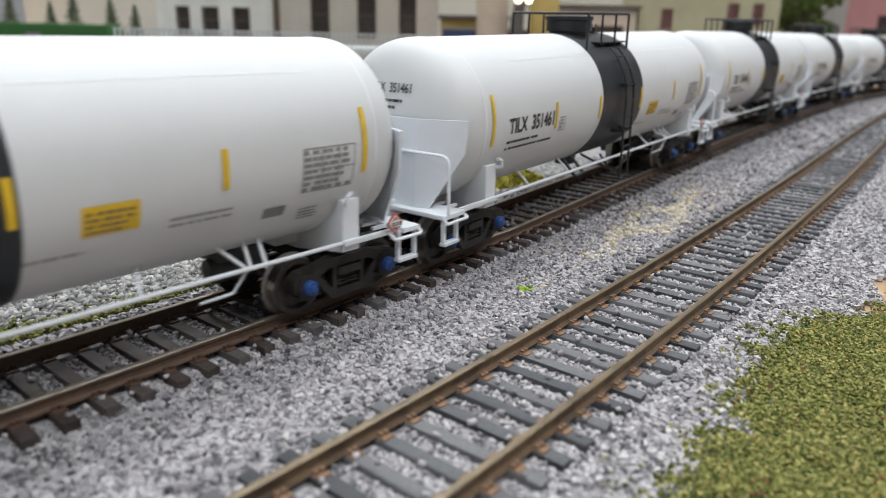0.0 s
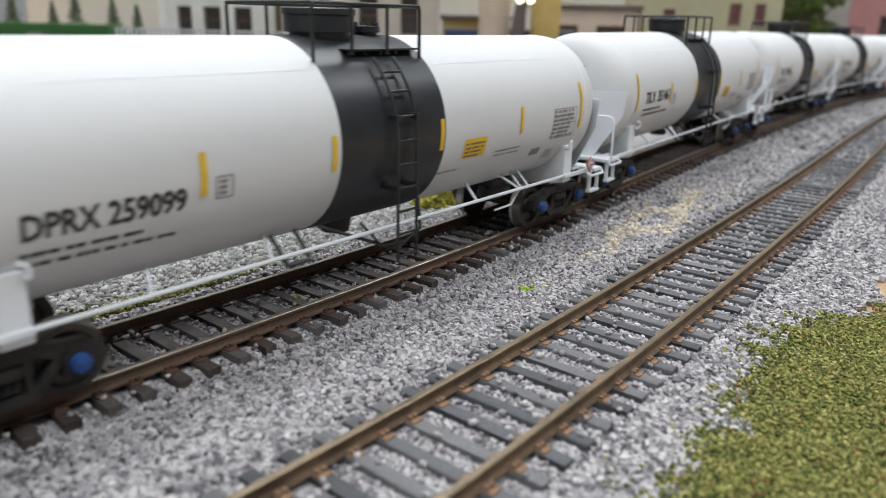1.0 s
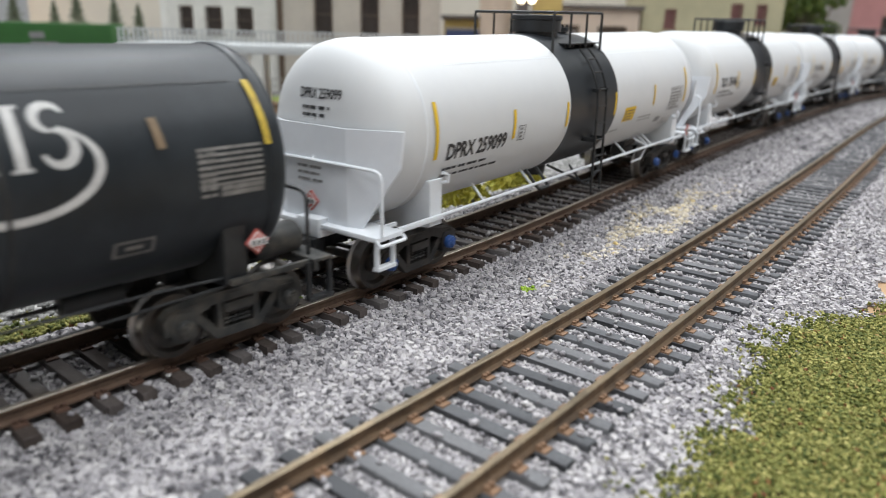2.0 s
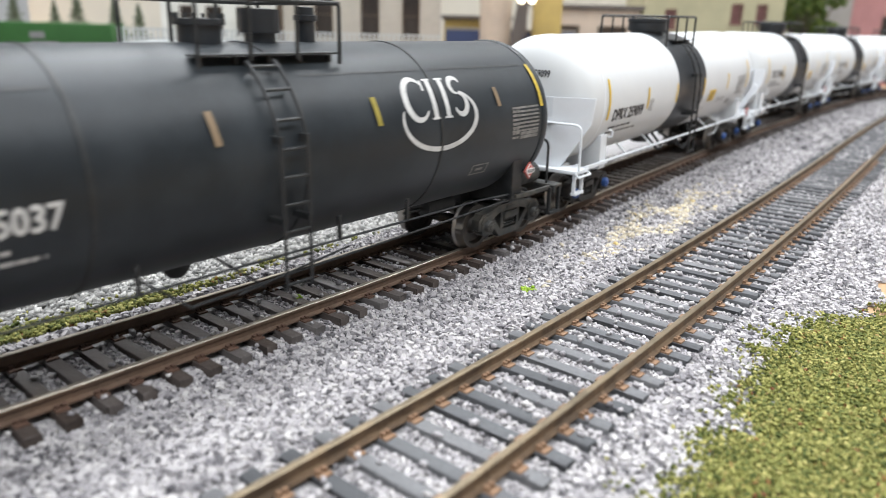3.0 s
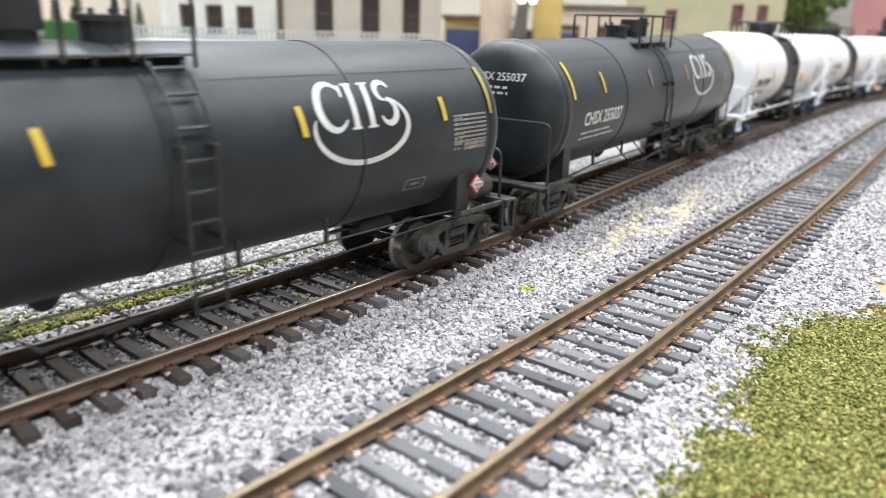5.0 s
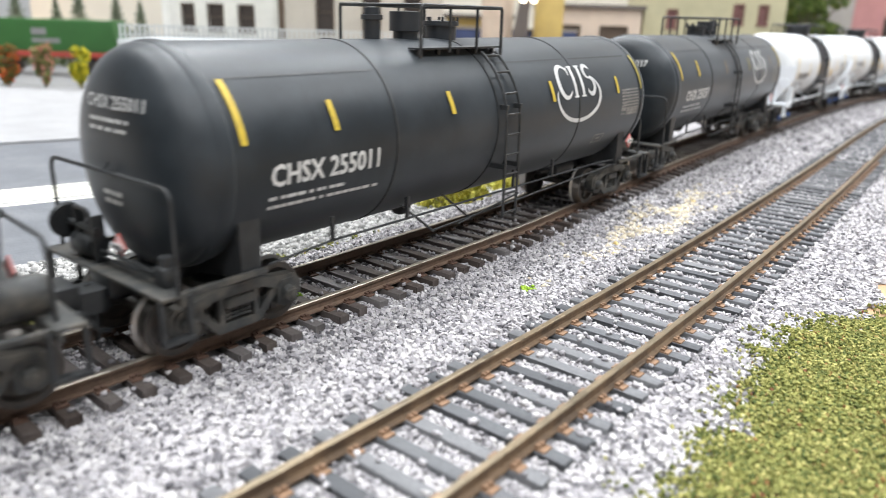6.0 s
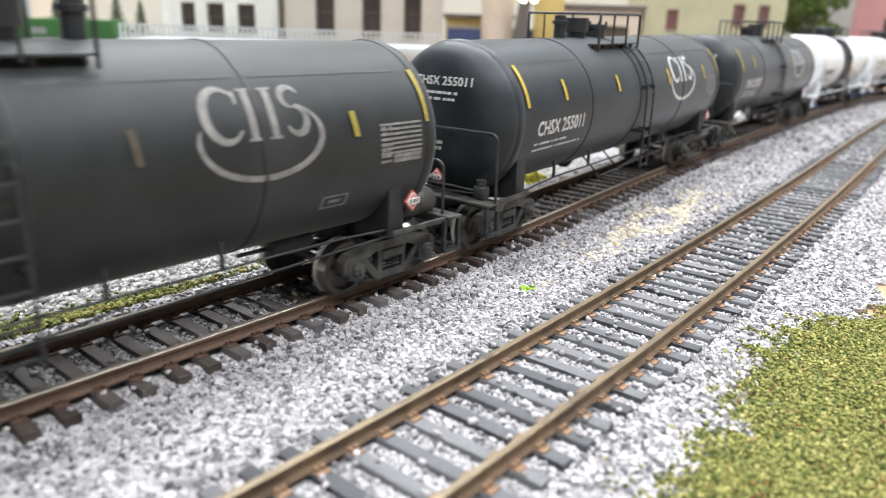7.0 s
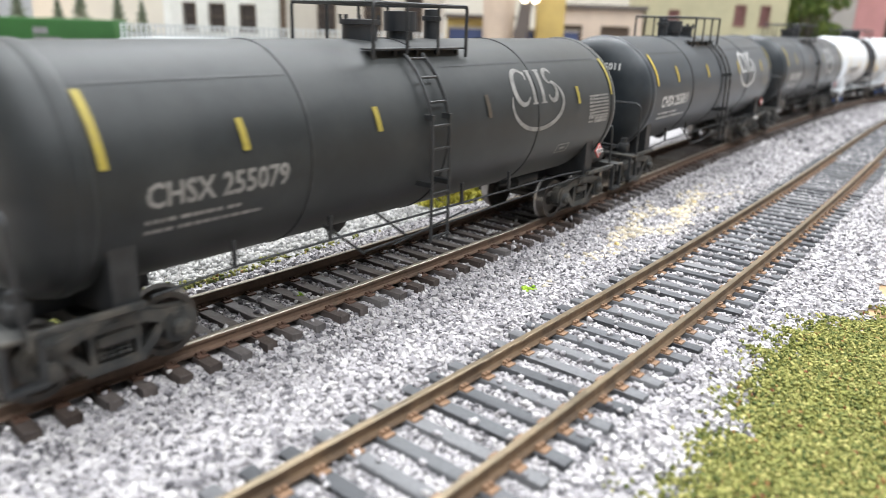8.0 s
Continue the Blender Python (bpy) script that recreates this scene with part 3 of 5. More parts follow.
def bars(lines, width, height, gap, seed):
    """Rows of short dark dashes for writing too small to read: flat artwork."""
    bm, rng = bm_new(), random.Random(seed)
    for k in range(lines):
        x, y = 0.0, (lines - 1 - k) * (height + gap)
        stop = width * rng.uniform(0.75, 1.0)
        while x < stop:
            w = rng.uniform(0.7, 2.0) * height * 1.6
            a = [bm.verts.new(p) for p in ((x, y, 0), (min(x + w, stop), y, 0), (min(x + w, stop), y + height, 0), (x, y + height, 0))]
            bm.faces.new(a)
            x += w + height * rng.choice((0.35, 0.35, 1.2))
    return bm


def rect(w, h):
    bm = bm_new()
    bm.faces.new([bm.verts.new(p) for p in ((0, 0, 0), (w, 0, 0), (w, h, 0), (0, h, 0))])
    return bm


def wheelset_mesh():
    bm = bm_new()
    for s in (-1, 1):
        # flange, tread, rim, plate and hub of one wheel
        prof = [(7.35, 0.0), (7.35, 1.6), (7.9, 1.9), (7.95, 4.0), (7.5, 4.3), (7.45, 5.75), (7.75, 5.95), (8.1, 5.35), (10.3, 5.2), (10.3, 4.2), (9.3, 3.8), (9.15, 2.0), (10.2, 1.6), (10.2, 0.0)]
        lathe(bm, [(s * a, r) for a, r in prof], "y", seg=28, mats=[0, 0, 0, 0, 0, 1, 1, 1, 0, 0, 0, 0, 0])
    rod(bm, (0, -12.5, 0), (0, 12.5, 0), 0.9, 8)
    # a casting mark that shows the spin
    box(bm, 2.2, 3.4, -9.75, -9.3, -0.5, 0.5)
    return mesh_of("wheelset", bm, [WHEEL, TREAD])


WHEELSET = wheelset_mesh()


def side_frame_mesh(mat):
    """A cast truck side frame with two windows, spring nest and bearing boxes, about y = 0, facing -y."""
    bm = bm_new()
    up = [(-12.6, 5.2), (-12.6, 7.6), (-11.4, 8.8), (-7.6, 9.2), (-4.4, 10.0), (4.4, 10.0), (7.6, 9.2), (11.4, 8.8), (12.6, 7.6), (12.6, 5.2), (11.2, 4.6)]
    top = up + [(8.3, 6.6), (4.6, 8.2), (-4.6, 8.2), (-8.3, 6.6), (-11.2, 4.6)]
    prism(bm, top, "y", -1.1, 1.1)
    prism(bm, [(-8.2, 6.9), (-4.1, 2.2), (4.1, 2.2), (8.2, 6.9), (6.7, 7.3), (3.5, 3.7), (-3.5, 3.7), (-6.7, 7.3)], "y", -0.9, 0.9)
    for x in (-3.7, 2.9):
        box(bm, x, x + 0.9, -0.95, 0.95, 3.4, 8.5)
    # springs and bolster end
    for x in (-1.9, -0.6, 0.7, 1.9):
        for z in (4.1, 4.8, 5.5):
            lathe(bm, [(z, 0.32), (z + 0.2, 0.62), (z + 0.4, 0.62), (z + 0.6, 0.32)], "z", (x, -0.3, 0), 8)
    box(bm, -2.6, 2.6, -1.5, 1.0, 6.3, 7.9, 0, 0.25)
    box(bm, -1.7, 1.7, -1.25, -0.9, 8.6, 9.5)
    for x in (-9.6, 9.6):
        prism(bm, [(x - 2.1, 4.2), (x - 2.1, 7.2), (x - 1.2, 8.3), (x + 1.2, 8.3), (x + 2.1, 7.2), (x + 2.1, 4.2), (x + 1.0, 3.6), (x - 1.0, 3.6)], "y", -1.4, 1.0)
    return mesh_of("side_frame", bm, mat, 30)


def cap_mesh(mat):
    bm = bm_new()
    lathe(bm, [(0.3, 1.4), (-0.9, 1.4), (-1.2, 1.2), (-1.25, 0.7), (-1.5, 0.6), (-1.55, 0.0)], "y", seg=16)
    for k in range(3):
        a = k * 2.094 + 0.5
        rod(bm, (0.95 * math.cos(a), -1.1, 0.95 * math.sin(a)), (0.95 * math.cos(a), -1.45, 0.95 * math.sin(a)), 0.24, 6)
    return mesh_of("bearing_cap", bm, mat)


FRAMES = {"white": (side_frame_mesh(TRUCK_DARK), cap_mesh(BLUE)), "black": (side_frame_mesh(TRUCK), cap_mesh(TRUCK))}
SPINNERS = []


def truck(parent, x, style):
    """A two-axle truck under the car: bolster mesh with side frames, bearing caps and wheelsets under it."""
    mat = TRUCK_DARK if style == "white" else TRUCK
    bm = bm_new()
    box(bm, -2.4, 2.4, -12, 12, 6.4, 9.2, 0, 0.4)
    rod(bm, (0, 0, 9.2), (0, 0, 11.2), 3.2, 16)
    for s in (-1, 1):
        rod(bm, (s * 4.3, -9.5, 4.6), (s * 4.3, 9.5, 4.6), 0.55, 8)
        for y in (-9, 9):
            box(bm, s * 3.6 - 0.6, s * 3.6 + 0.6, y - 1.3, y + 1.3, 3.2, 7.6, 0, 0.2)
    t = part("truck", bm, mat, parent, "black truck with blue bearing caps" if style == "white" else "grey-black weathered cast truck", at=(x, 0, 0))
    frame_mesh, cap = FRAMES[style]
    for s in (-1, 1):
        f = part("side_frame", frame_mesh, None, t, at=(0, s * 12.3, 0))
        f.rotation_euler = (0, 0, 0 if s < 0 else math.pi)
    for a in (-9.6, 9.6):
        for s in (-1, 1):
            c = part("bearing_cap", cap, None, t, "blue bearing cap" if style == "white" else "", at=(a, s * 13.6, 5.9))
            c.rotation_euler = (0, 0, 0 if s < 0 else math.pi)
        w = part("wheelset", WHEELSET, None, t, "dark steel wheels on an axle", at=(a, 0, 5.2))
        SPINNERS.append((w, a))


def coupler(parent, end, mat):
    bm = bm_new()
    box(bm, 78, 84.5, -1.3, 1.3, 8.0, 10.2, 0, 0.2)
    prism(bm, [(84.0, -1.4), (86.0, -2.3), (88.4, -2.2), (88.6, -0.6), (87.0, -0.2), (87.2, 1.4), (88.6, 1.8), (88.0, 2.9), (85.6, 2.6), (84.0, 1.4)], "z", 7.3, 10.9, 0)
    wire(bm, [(87.2, -1.9, 7.4), (87.4, -2.1, 4.0), (86.6, -2.2, 2.4)], 0.3)
    c = part("coupler", bm, mat, parent, "dark knuckle coupler")
    c.rotation_euler = (0, 0, 0 if end > 0 else math.pi)


def air_hose(parent, end, mat):
    bm = bm_new()
    wire(bm, rounded([(80, -3.5, 9.2), (84.5, -4.5, 9.0), (86.5, -4.2, 5.4), (88.6, -3.4, 4.6)], 1.2), 0.38)
    h = part("air_hose", bm, mat, parent, "black rubber brake hose")
    h.rotation_euler = (0, 0, 0 if end > 0 else math.pi)


def stirrup(parent, x, y, mat, z0=5.0, z1=11.4, w=4.4):
    bm = bm_new()
    for a in (-w / 2, w / 2):
        box(bm, x + a - 0.35, x + a + 0.35, y - 0.4, y + 0.4, z0, z1, 0)
    box(bm, x - w / 2 - 0.35, x + w / 2 + 0.35, y - 0.75, y + 0.75, z0 - 0.5, z0 + 0.25, 0, 0.1)
    part("stirrup_step", bm, mat, parent)


def ladder(parent, x, zc, R, mat, side=-1, top=44.0, foot=8.0, half=2.6, stand=1.3):
    """Ladder that hugs the tank's shoulder and hangs straight below its waist."""
    rr = R + stand
    a_top = math.asin((top - zc) / rr)
    curve = [(side * rr * math.cos(a_top * (1 - i / 10)), zc + rr * math.sin(a_top * (1 - i / 10))) for i in range(11)]
    curve += [(side * rr, zc - 6), (side * rr, foot)]
    bm = bm_new()
    for s in (-half, half):
        wire(bm, [(x + s, y, z) for y, z in curve], 0.32, 6)
    lad = part("ladder", bm, mat, parent, "narrow ladder down the tank's side")
    path, z = [], foot + 1.0
    rungs = []
    while z < top:
        a = math.asin(max(min((z - zc) / rr, 1), -1)) if z > zc else 0.0
        rungs.append((side * rr * math.cos(a), z))
        z += 4.4 if z < zc + 8 else 3.3
    rb = bm_new()
    rod(rb, (-half, 0, 0), (half, 0, 0), 0.27, 6)
    rung = mesh_of("rung", rb, mat)
    for y, z in rungs:
        part("rung", rung, None, lad, at=(x, y, z))
    bb = bm_new()
    for z in (zc + 4, zc - 9):
        for s in (-half, half):
            yy = side * math.sqrt(max(R * R - (z - zc) ** 2, 1))
            box(bb, x + s - 0.4, x + s + 0.4, min(side * (rr + 0.2), yy * 0.985), max(side * (rr + 0.2), yy * 0.985), z - 0.5, z + 0.5)
    part("bracket", bb, mat, lad)


def top_platform(parent, zc, R, mat, x0, x1, z_deck, z_rail, half, d0=None):
    """Walkway and guard rail round the fittings on the crown."""
    bm = bm_new()
    d0 = x0 if d0 is None else d0
    for s in (-1, 1):
        box(bm, d0, x1, s * half - 1.6, s * half + 1.6, z_deck - 0.35, z_deck, 0, 0.08)
        for i in range(5):
            x = d0 + 1 + (x1 - d0 - 2) * i / 4
            zz = zc + math.sqrt(R * R - half * half)
            box(bm, x - 0.3, x + 0.3, s * half - 0.4, s * half + 0.4, min(zz - 2.2, z_deck - 2.5), z_deck - 0.5)
    deck = part("platform", bm, mat, parent, "walkway grating on the tank's crown")
    for s in (-1, 1):
        bm = bm_new()
        y = s * (half + 1.8)
        wire(bm, rounded([(x0, y, z_deck - 2), (x0, y, z_rail), (x1, y, z_rail), (x1, y, z_deck - 2)], 0.9), 0.36, 6)
        for i in (1, 2):
            x = x0 + (x1 - x0) * i / 3
            rod(bm, (x, y, z_deck - 1), (x, y, z_rail), 0.33, 6)
        part("guard_rail", bm, mat, parent)
    for x in (x0, x1):
        bm = bm_new()
        rod(bm, (x, -half - 1.8, z_rail), (x, half + 1.8, z_rail), 0.33, 6)
        part("end_rail", bm, mat, parent)


def end_handrail(parent, x, mat, half=13.6, z0=12.0, z1=26.5, r=0.45):
    bm = bm_new()
    wire(bm, rounded([(x, -half, z0), (x, -half, z1), (x, half, z1), (x, half, z0)], 2.2), r, 7)
    d = 1 if x > 0 else -1
    rod(bm, (x, 0, z1), (x - d * 1.6, 0, z1 - 0.2), r * 0.9, 6)
    rod(bm, (x, 0, z1), (x - d * 0.9, 0, z1 + 1.3), r * 0.7, 6)
    part("end_handrail", bm, mat, parent)


def placard(parent, end, y, z, x):
    """A red-rimmed white diamond with a number strip, in its holder."""
    bm = bm_new()
    d = 2.1
    for k, (a, m) in enumerate(((1.0, 0), (0.8, 1), (0.66, 0), (0.4, 1))):
        prism(bm, [(y - d * a, z), (y, z - d * a), (y + d * a, z), (y, z + d * a)], "x", x + end * 0.1 * k, x + end * (0.3 + 0.1 * k), m)
    prism(bm, [(y - 1.5, z - 0.55), (y + 1.5, z - 0.55), (y + 1.5, z + 0.55), (y - 1.5, z + 0.55)], "x", x + end * 0.6, x + end * 0.7, 1)
    for s in (-0.9, 0.0, 0.9):
        prism(bm, [(y + s - 0.25, z - 0.4), (y + s + 0.25, z - 0.4), (y + s + 0.25, z + 0.4), (y + s - 0.25, z + 0.4)], "x", x + end * 0.7, x + end * 0.76, 2)
    part("placard", bm, [PLACARD_RED, PLACARD_WHITE, INK], parent, "red and white diamond hazard placard")


def side_placard(parent, x, y, z):
    bm = bm_new()
    d, out = 2.1, 1 if y > 0 else -1
    for k, (a, m) in enumerate(((1.0, 0), (0.8, 1), (0.66, 0), (0.4, 1))):
        prism(bm, [(x - d * a, z), (x, z - d * a), (x + d * a, z), (x, z + d * a)], "y", y + out * 0.1 * k, y + out * (0.3 + 0.1 * k), m)
    prism(bm, [(x - 1.5, z - 0.55), (x + 1.5, z - 0.55), (x + 1.5, z + 0.55), (x - 1.5, z + 0.55)], "y", y + out * 0.6, y + out * 0.7, 1)
    for s in (-0.9, 0.0, 0.9):
        prism(bm, [(x + s - 0.25, z - 0.4), (x + s + 0.25, z - 0.4), (x + s + 0.25, z + 0.4), (x + s - 0.25, z + 0.4)], "y", y + out * 0.7, y + out * 0.76, 2)
    part("placard", bm, [PLACARD_RED, PLACARD_WHITE, INK], parent, "red and white diamond hazard placard")


def reporting_mark(parent, text, x0, x1, z0, height, zc, R, mat, seed, thick=0.09):
    bm = letters(text, height, x1 - x0)
    embolden(bm, thick)
    wrap(bm, x0, z0, zc, R)
    part("lettering", bm, mat, parent, "reporting mark %s on the side" % text)
    for k in range(2):
        bm = bars(1, (x1 - x0) * (0.86 + 0.2 * k), 0.62, 0.5, seed + k)
        wrap(bm, x0 - 0.3, z0 - 2.3 - k * 1.5, zc, R)
        part("small_print", bm, mat, parent)


def head_mark(parent, text, zc, R, half, depth, mat, seed, z=37.2, width=12.0):
    bm = letters(text, 1.9, width)
    embolden(bm, 0.06)
    on_head(bm, width / 2 - 0.9, z, zc, R, half, depth)
    part("lettering", bm, mat, parent)
    bm = bars(2, width * 0.75, 0.6, 0.8, seed)
    on_head(bm, width / 2 - 1.6, z - 3.4, zc, R, half, depth)
    part("small_print", bm, mat, parent)


W_ZC, W_R, W_HALF, W_DEPTH = 30.3, 17.8, 73.0, 7.6


def white_car(mark, seed, mark_x0=-63.0, mark_x1=-41.6, mark_z=24.5):
    """White jacketed tank car with a black centre band, half head shields and end platforms."""
    car = empty("tank_car")
    prof = [(-x, r) for x, r in head_profile(W_HALF, W_R, W_DEPTH + 3.0)[::-1]] + head_profile(W_HALF, W_R, W_DEPTH)
    bm = bm_new()
    lathe(bm, prof, "x", (0, 0, W_ZC), 72)
    tank = part("tank", bm, WHITE, car, "glossy white tank barrel with domed ends", sharp=40)
    bm = bm_new()
    lathe(bm, [(-14, W_R + 0.02), (-13.9, W_R + 0.12), (13.9, W_R + 0.12), (14, W_R + 0.02)], "x", (0, 0, W_ZC), 72)
    part("centre_band", bm, BAND, car, "black spill band round the middle")
    for x0, x1 in ((-60, -16), (16, 60)):
        bm = bm_new()
        skin(bm, x0, x1, W_ZC + 12.6, W_ZC + 12.75, W_ZC, W_R, 0.05)
        part("jacket_seam", bm, WHITE_TRIM, car)
    for s in (-1, 1):
        bm = bm_new()
        lathe(bm, [(s * 71.6, W_R), (s * 71.7, W_R + 0.08), (s * 72.0, W_R + 0.08), (s * 72.1, W_R)], "x", (0, 0, W_ZC), 72)
        part("head_seam", bm, WHITE_TRIM, car)
    # dome housing, valve, platform, ladders
    bm = bm_new()
    lathe(bm, [(46.4, 5.6), (48.6, 5.6), (48.7, 6.6), (51.6, 6.6), (51.8, 6.9), (52.8, 6.9), (53.0, 6.4), (53.1, 0)], "z", (-2.6, 0, 0), 32)
    part("dome_housing", bm, BAND, car, "black round fittings housing on the crown")
    bm = bm_new()
    lathe(bm, [(46.0, 2.4), (48.6, 2.4), (48.7, 3.0), (49.8, 3.0), (50.0, 0)], "z", (9.5, 0, 0), 20)
    for k in range(6):
        a = k * 1.047
        rod(bm, (9.5 + 2.4 * math.cos(a), 2.4 * math.sin(a), 49.6), (9.5 + 2.4 * math.cos(a), 2.4 * math.sin(a), 50.6), 0.3, 6)
    part("manway", bm, BAND, car, "black bolted manway cover")
    top_platform(car, W_ZC, W_R, FRAME, -14.5, 12.5, 46.0, 53.6, 10.0, -6)
    for s in (-1, 1):
        ladder(car, 1.2, W_ZC, W_R, FRAME, s, 44.5, 7.0)
    # hanging step frames beside the ladder
    for s in (-1, 1):
        bm = bm_new()
        y = s * 16.5
        wire(bm, [(-16, y * 0.8, 16.0), (1, y, 8.6), (8, y, 11.5), (11, y * 0.8, 16.5)], 0.38, 6)
        wire(bm, [(-7, y * 0.9, 15.0), (-3, y, 10.0), (4, y, 9.6)], 0.3, 6)
        wire(bm, rounded([(-25.6, y * 0.75, 16.2), (-25.6, y, 11.8), (-20.6, y, 11.8), (-20.6, y * 0.75, 16.2)], 0.6), 0.42, 6)
        part("step_frame", bm, FRAME, car, "black wire step frame")
    # running rod along each side
    for s in (-1, 1):
        bm = bm_new()
        wire(bm, rounded([(-66, s * 16.0, 12.0), (-58, s * 15.8, 11.9), (58, s * 15.8, 11.9), (66, s * 16.0, 12.0)], 2), 0.4, 8)
        for x in (-49, -28, 28, 49):
            rod(bm, (x, s * 15.8, 11.9), (x + 2.5, s * 9.5, 15.8), 0.32, 6)
        part("side_rod", bm, WHITE_TRIM, car, "white side handrail rod")
    # bolster saddles, side sills, end platforms
    for e, out in ((-1, 3.0), (1, 0.0)):
        bm = bm_new()
        a, b = sorted((e * 65.0, e * 69.0))
        prism(bm, [(-16.2, 11.6), (-16.2, 21.2), (-14.6, 21.0), (-9.5, 15.8), (-5.0, 13.4), (5.0, 13.4), (9.5, 15.8), (14.6, 21.0), (16.2, 21.2), (16.2, 11.6), (3, 9.6), (-3, 9.6)], "x", a, b, 0, 0.12)
        part("saddle", bm, WHITE_TRIM, car, "white tank saddle over the truck")
        for s in (-1, 1):
            bm = bm_new()
            wire(bm, [(e * 65.4, s * 16.3, 20.4), (e * 65.0, s * 17.6, 20.6), (e * 65.0, s * 17.7, 22.0), (e * 66.2, s * 17.3, 22.6)], 0.4, 6)
            part("lifting_hook", bm, WHITE_TRIM, car)
        bm = bm_new()
        a, b = sorted((e * 60, e * (84 + out)))
        box(bm, a, b, -3.2, 3.2, 9.6, 13.4, 0, 0.3)
        part("draft_sill", bm, WHITE_TRIM, car)
        bm = bm_new()
        a, b = sorted((e * 79.0, e * (83.4 + out)))
        box(bm, a, b, -17.8, 17.8, 11.4, 12.4, 0, 0.15)
        for k in range(11):
            y = -16.0 + 3.2 * k
            box(bm, min(e * 75.5, e * 79.0), max(e * 75.5, e * 79.0), y - 0.35, y + 0.35, 11.7, 12.3)
        part("end_platform", bm, WHITE_TRIM, car, "white end sill with open grating")
        for s in (-1, 1):
            bm = bm_new()
            a, b = sorted((e * 65, e * 79.0))
            box(bm, a, b, s * 16.4 - 0.45, s * 16.4 + 0.45, 11.5, 12.5, 0, 0.12)
            part("side_sill", bm, WHITE_TRIM, car)
            stirrup(car, e * (80.4 + out), s * 17.0, WHITE_TRIM, 6.2, 12.0)
            bm = bm_new()
            wire(bm, rounded([(e * (83.2 + out), s * 17.4, 11.9), (e * (83.2 + out), s * 18.4, 10.8), (e * (76.0 + out), s * 18.4, 10.8), (e * (76.0 + out), s * 16.8, 11.9)], 0.5), 0.36, 6)
            part("grab_iron", bm, WHITE_TRIM, car)
        # half head shield: a flat plate in front of the lower half, folded back at both sides
        bm = bm_new()
        half = [(0, 12.2), (8.6, 12.2), (8.6, 32.4), (0, 32.4)]
        wing = [(8.6, 12.2), (10.4, 12.2), (18.2, 25.4), (18.9, 32.4), (8.6, 32.4)]
        for m in (-1, 1):
            for outline in (half, wing):
                prism(bm, [(m * u, v) for u, v in outline], "x", e * (81.0 + out), e * (81.6 + out))
        for v in bm.verts:
            v.co.x -= e * max(abs(v.co.y) - 8.6, 0.0) * 0.42
        bmesh.ops.remove_doubles(bm, verts=bm.verts, dist=0.01)
        part("head_shield", bm, SHIELD, car, "pale grey-white half head shield", sharp=12)
        if e < 0:
            end_handrail(car, -85.0, WHITE_TRIM, 17.8, 12.3, 24.4, 0.34)
        placard(car, e, 1.0 if e < 0 else -1.0, 17.5, e * (81.6 + out))
        bm = bars(4, 7.0, 0.55, 0.75, seed + 3)
        for v in bm.verts:
            v.co = (e * (81.7 + out), -e * -1 * (v.co.x - 4.5), 21.4 + v.co.y)
        part("small_print", bm, INK_GREY, car)
        side_placard(car, e * 76.5, -17.6 if e > 0 else 17.2, 15.2)
        coupler(car, e, FRAME)
        air_hose(car, e, FRAME)
        truck(car, e * 68.8, "white")
    # dark brake reservoir under the far end, and white hangers in a V down to the side rod
    bm = bm_new()
    lathe(bm, [(44, 0), (44.3, 1.8), (45.4, 2.4), (53, 2.4), (54.2, 1.8), (54.5, 0)], "x", (0, -5.5, 10.6), 18)
    box(bm, 45, 54, -8.0, 4.0, 12.2, 14.0, 0, 0.2)
    part("brake_reservoir", bm, FRAME, car, "black brake reservoir under the tank")
    bm = bm_new()
    wire(bm, [(42.5, -9.5, 17.0), (45.6, -15.2, 13.2), (46.4, -15.4, 13.2), (48.6, -9.8, 16.6)], 0.3, 6)
    wire(bm, [(45.8, -15.4, 13.1), (43.4, -14.6, 9.4), (38.0, -13.8, 8.9)], 0.26, 6)
    part("hanger", bm, WHITE_TRIM, car, "white bent hanger rods")
    bm = bm_new()
    lathe(bm, [(9.5, 0), (9.5, 3.0), (12.8, 3.6), (13.6, 3.6)], "z", (0, 0, 0), 18)
    part("bottom_outlet", bm, FRAME, car, "black bottom outlet valve")
    # reflectors, stencils and marks on the near side
    for x, z0, z1 in ((-69, 25.6, 36.6), (-40.6, 26.4, 32.8), (-15.6, 26.4, 32.4), (12.9, 26.6, 32.8), (41.6, 27.0, 33.0), (69, 26.0, 37.0)):
        bm = bm_new()
        skin(bm, x - 0.55, x + 0.55, z0, z1, W_ZC, W_R, 0.2)
        part("reflector", bm, YELLOW, car, "yellow reflective stripe")
    bm = bm_new()
    skin(bm, 20.8, 28.6, 23.6, 27.8, W_ZC, W_R)
    part("sticker", bm, YELLOW, car, "yellow stencil panel")
    bm = bars(4, 6.8, 0.45, 0.45, seed + 5)
    wrap(bm, 21.3, 23.9, W_ZC, W_R, 0.13)
    part("small_print", bm, TAN_OLD, car)
    bm = bars(2, 12.0, 0.4, 0.7, seed + 6)
    wrap(bm, 33.0, 22.6, W_ZC, W_R)
    part("small_print", bm, INK_GREY, car)
    bm = bars(1, 9.5, 0.4, 0.7, seed + 8)
    wrap(bm, 14.0, 21.2, W_ZC, W_R)
    part("small_print", bm, INK_GREY, car)
    bm = bars(7, 10.4, 0.62, 0.42, seed + 7)
    wrap(bm, 56.0, 24.2, W_ZC, W_R)
    for z in (24.0, 27.6, 31.2):
        skin(bm, 55.8, 66.8, z, z + 0.16, W_ZC, W_R)
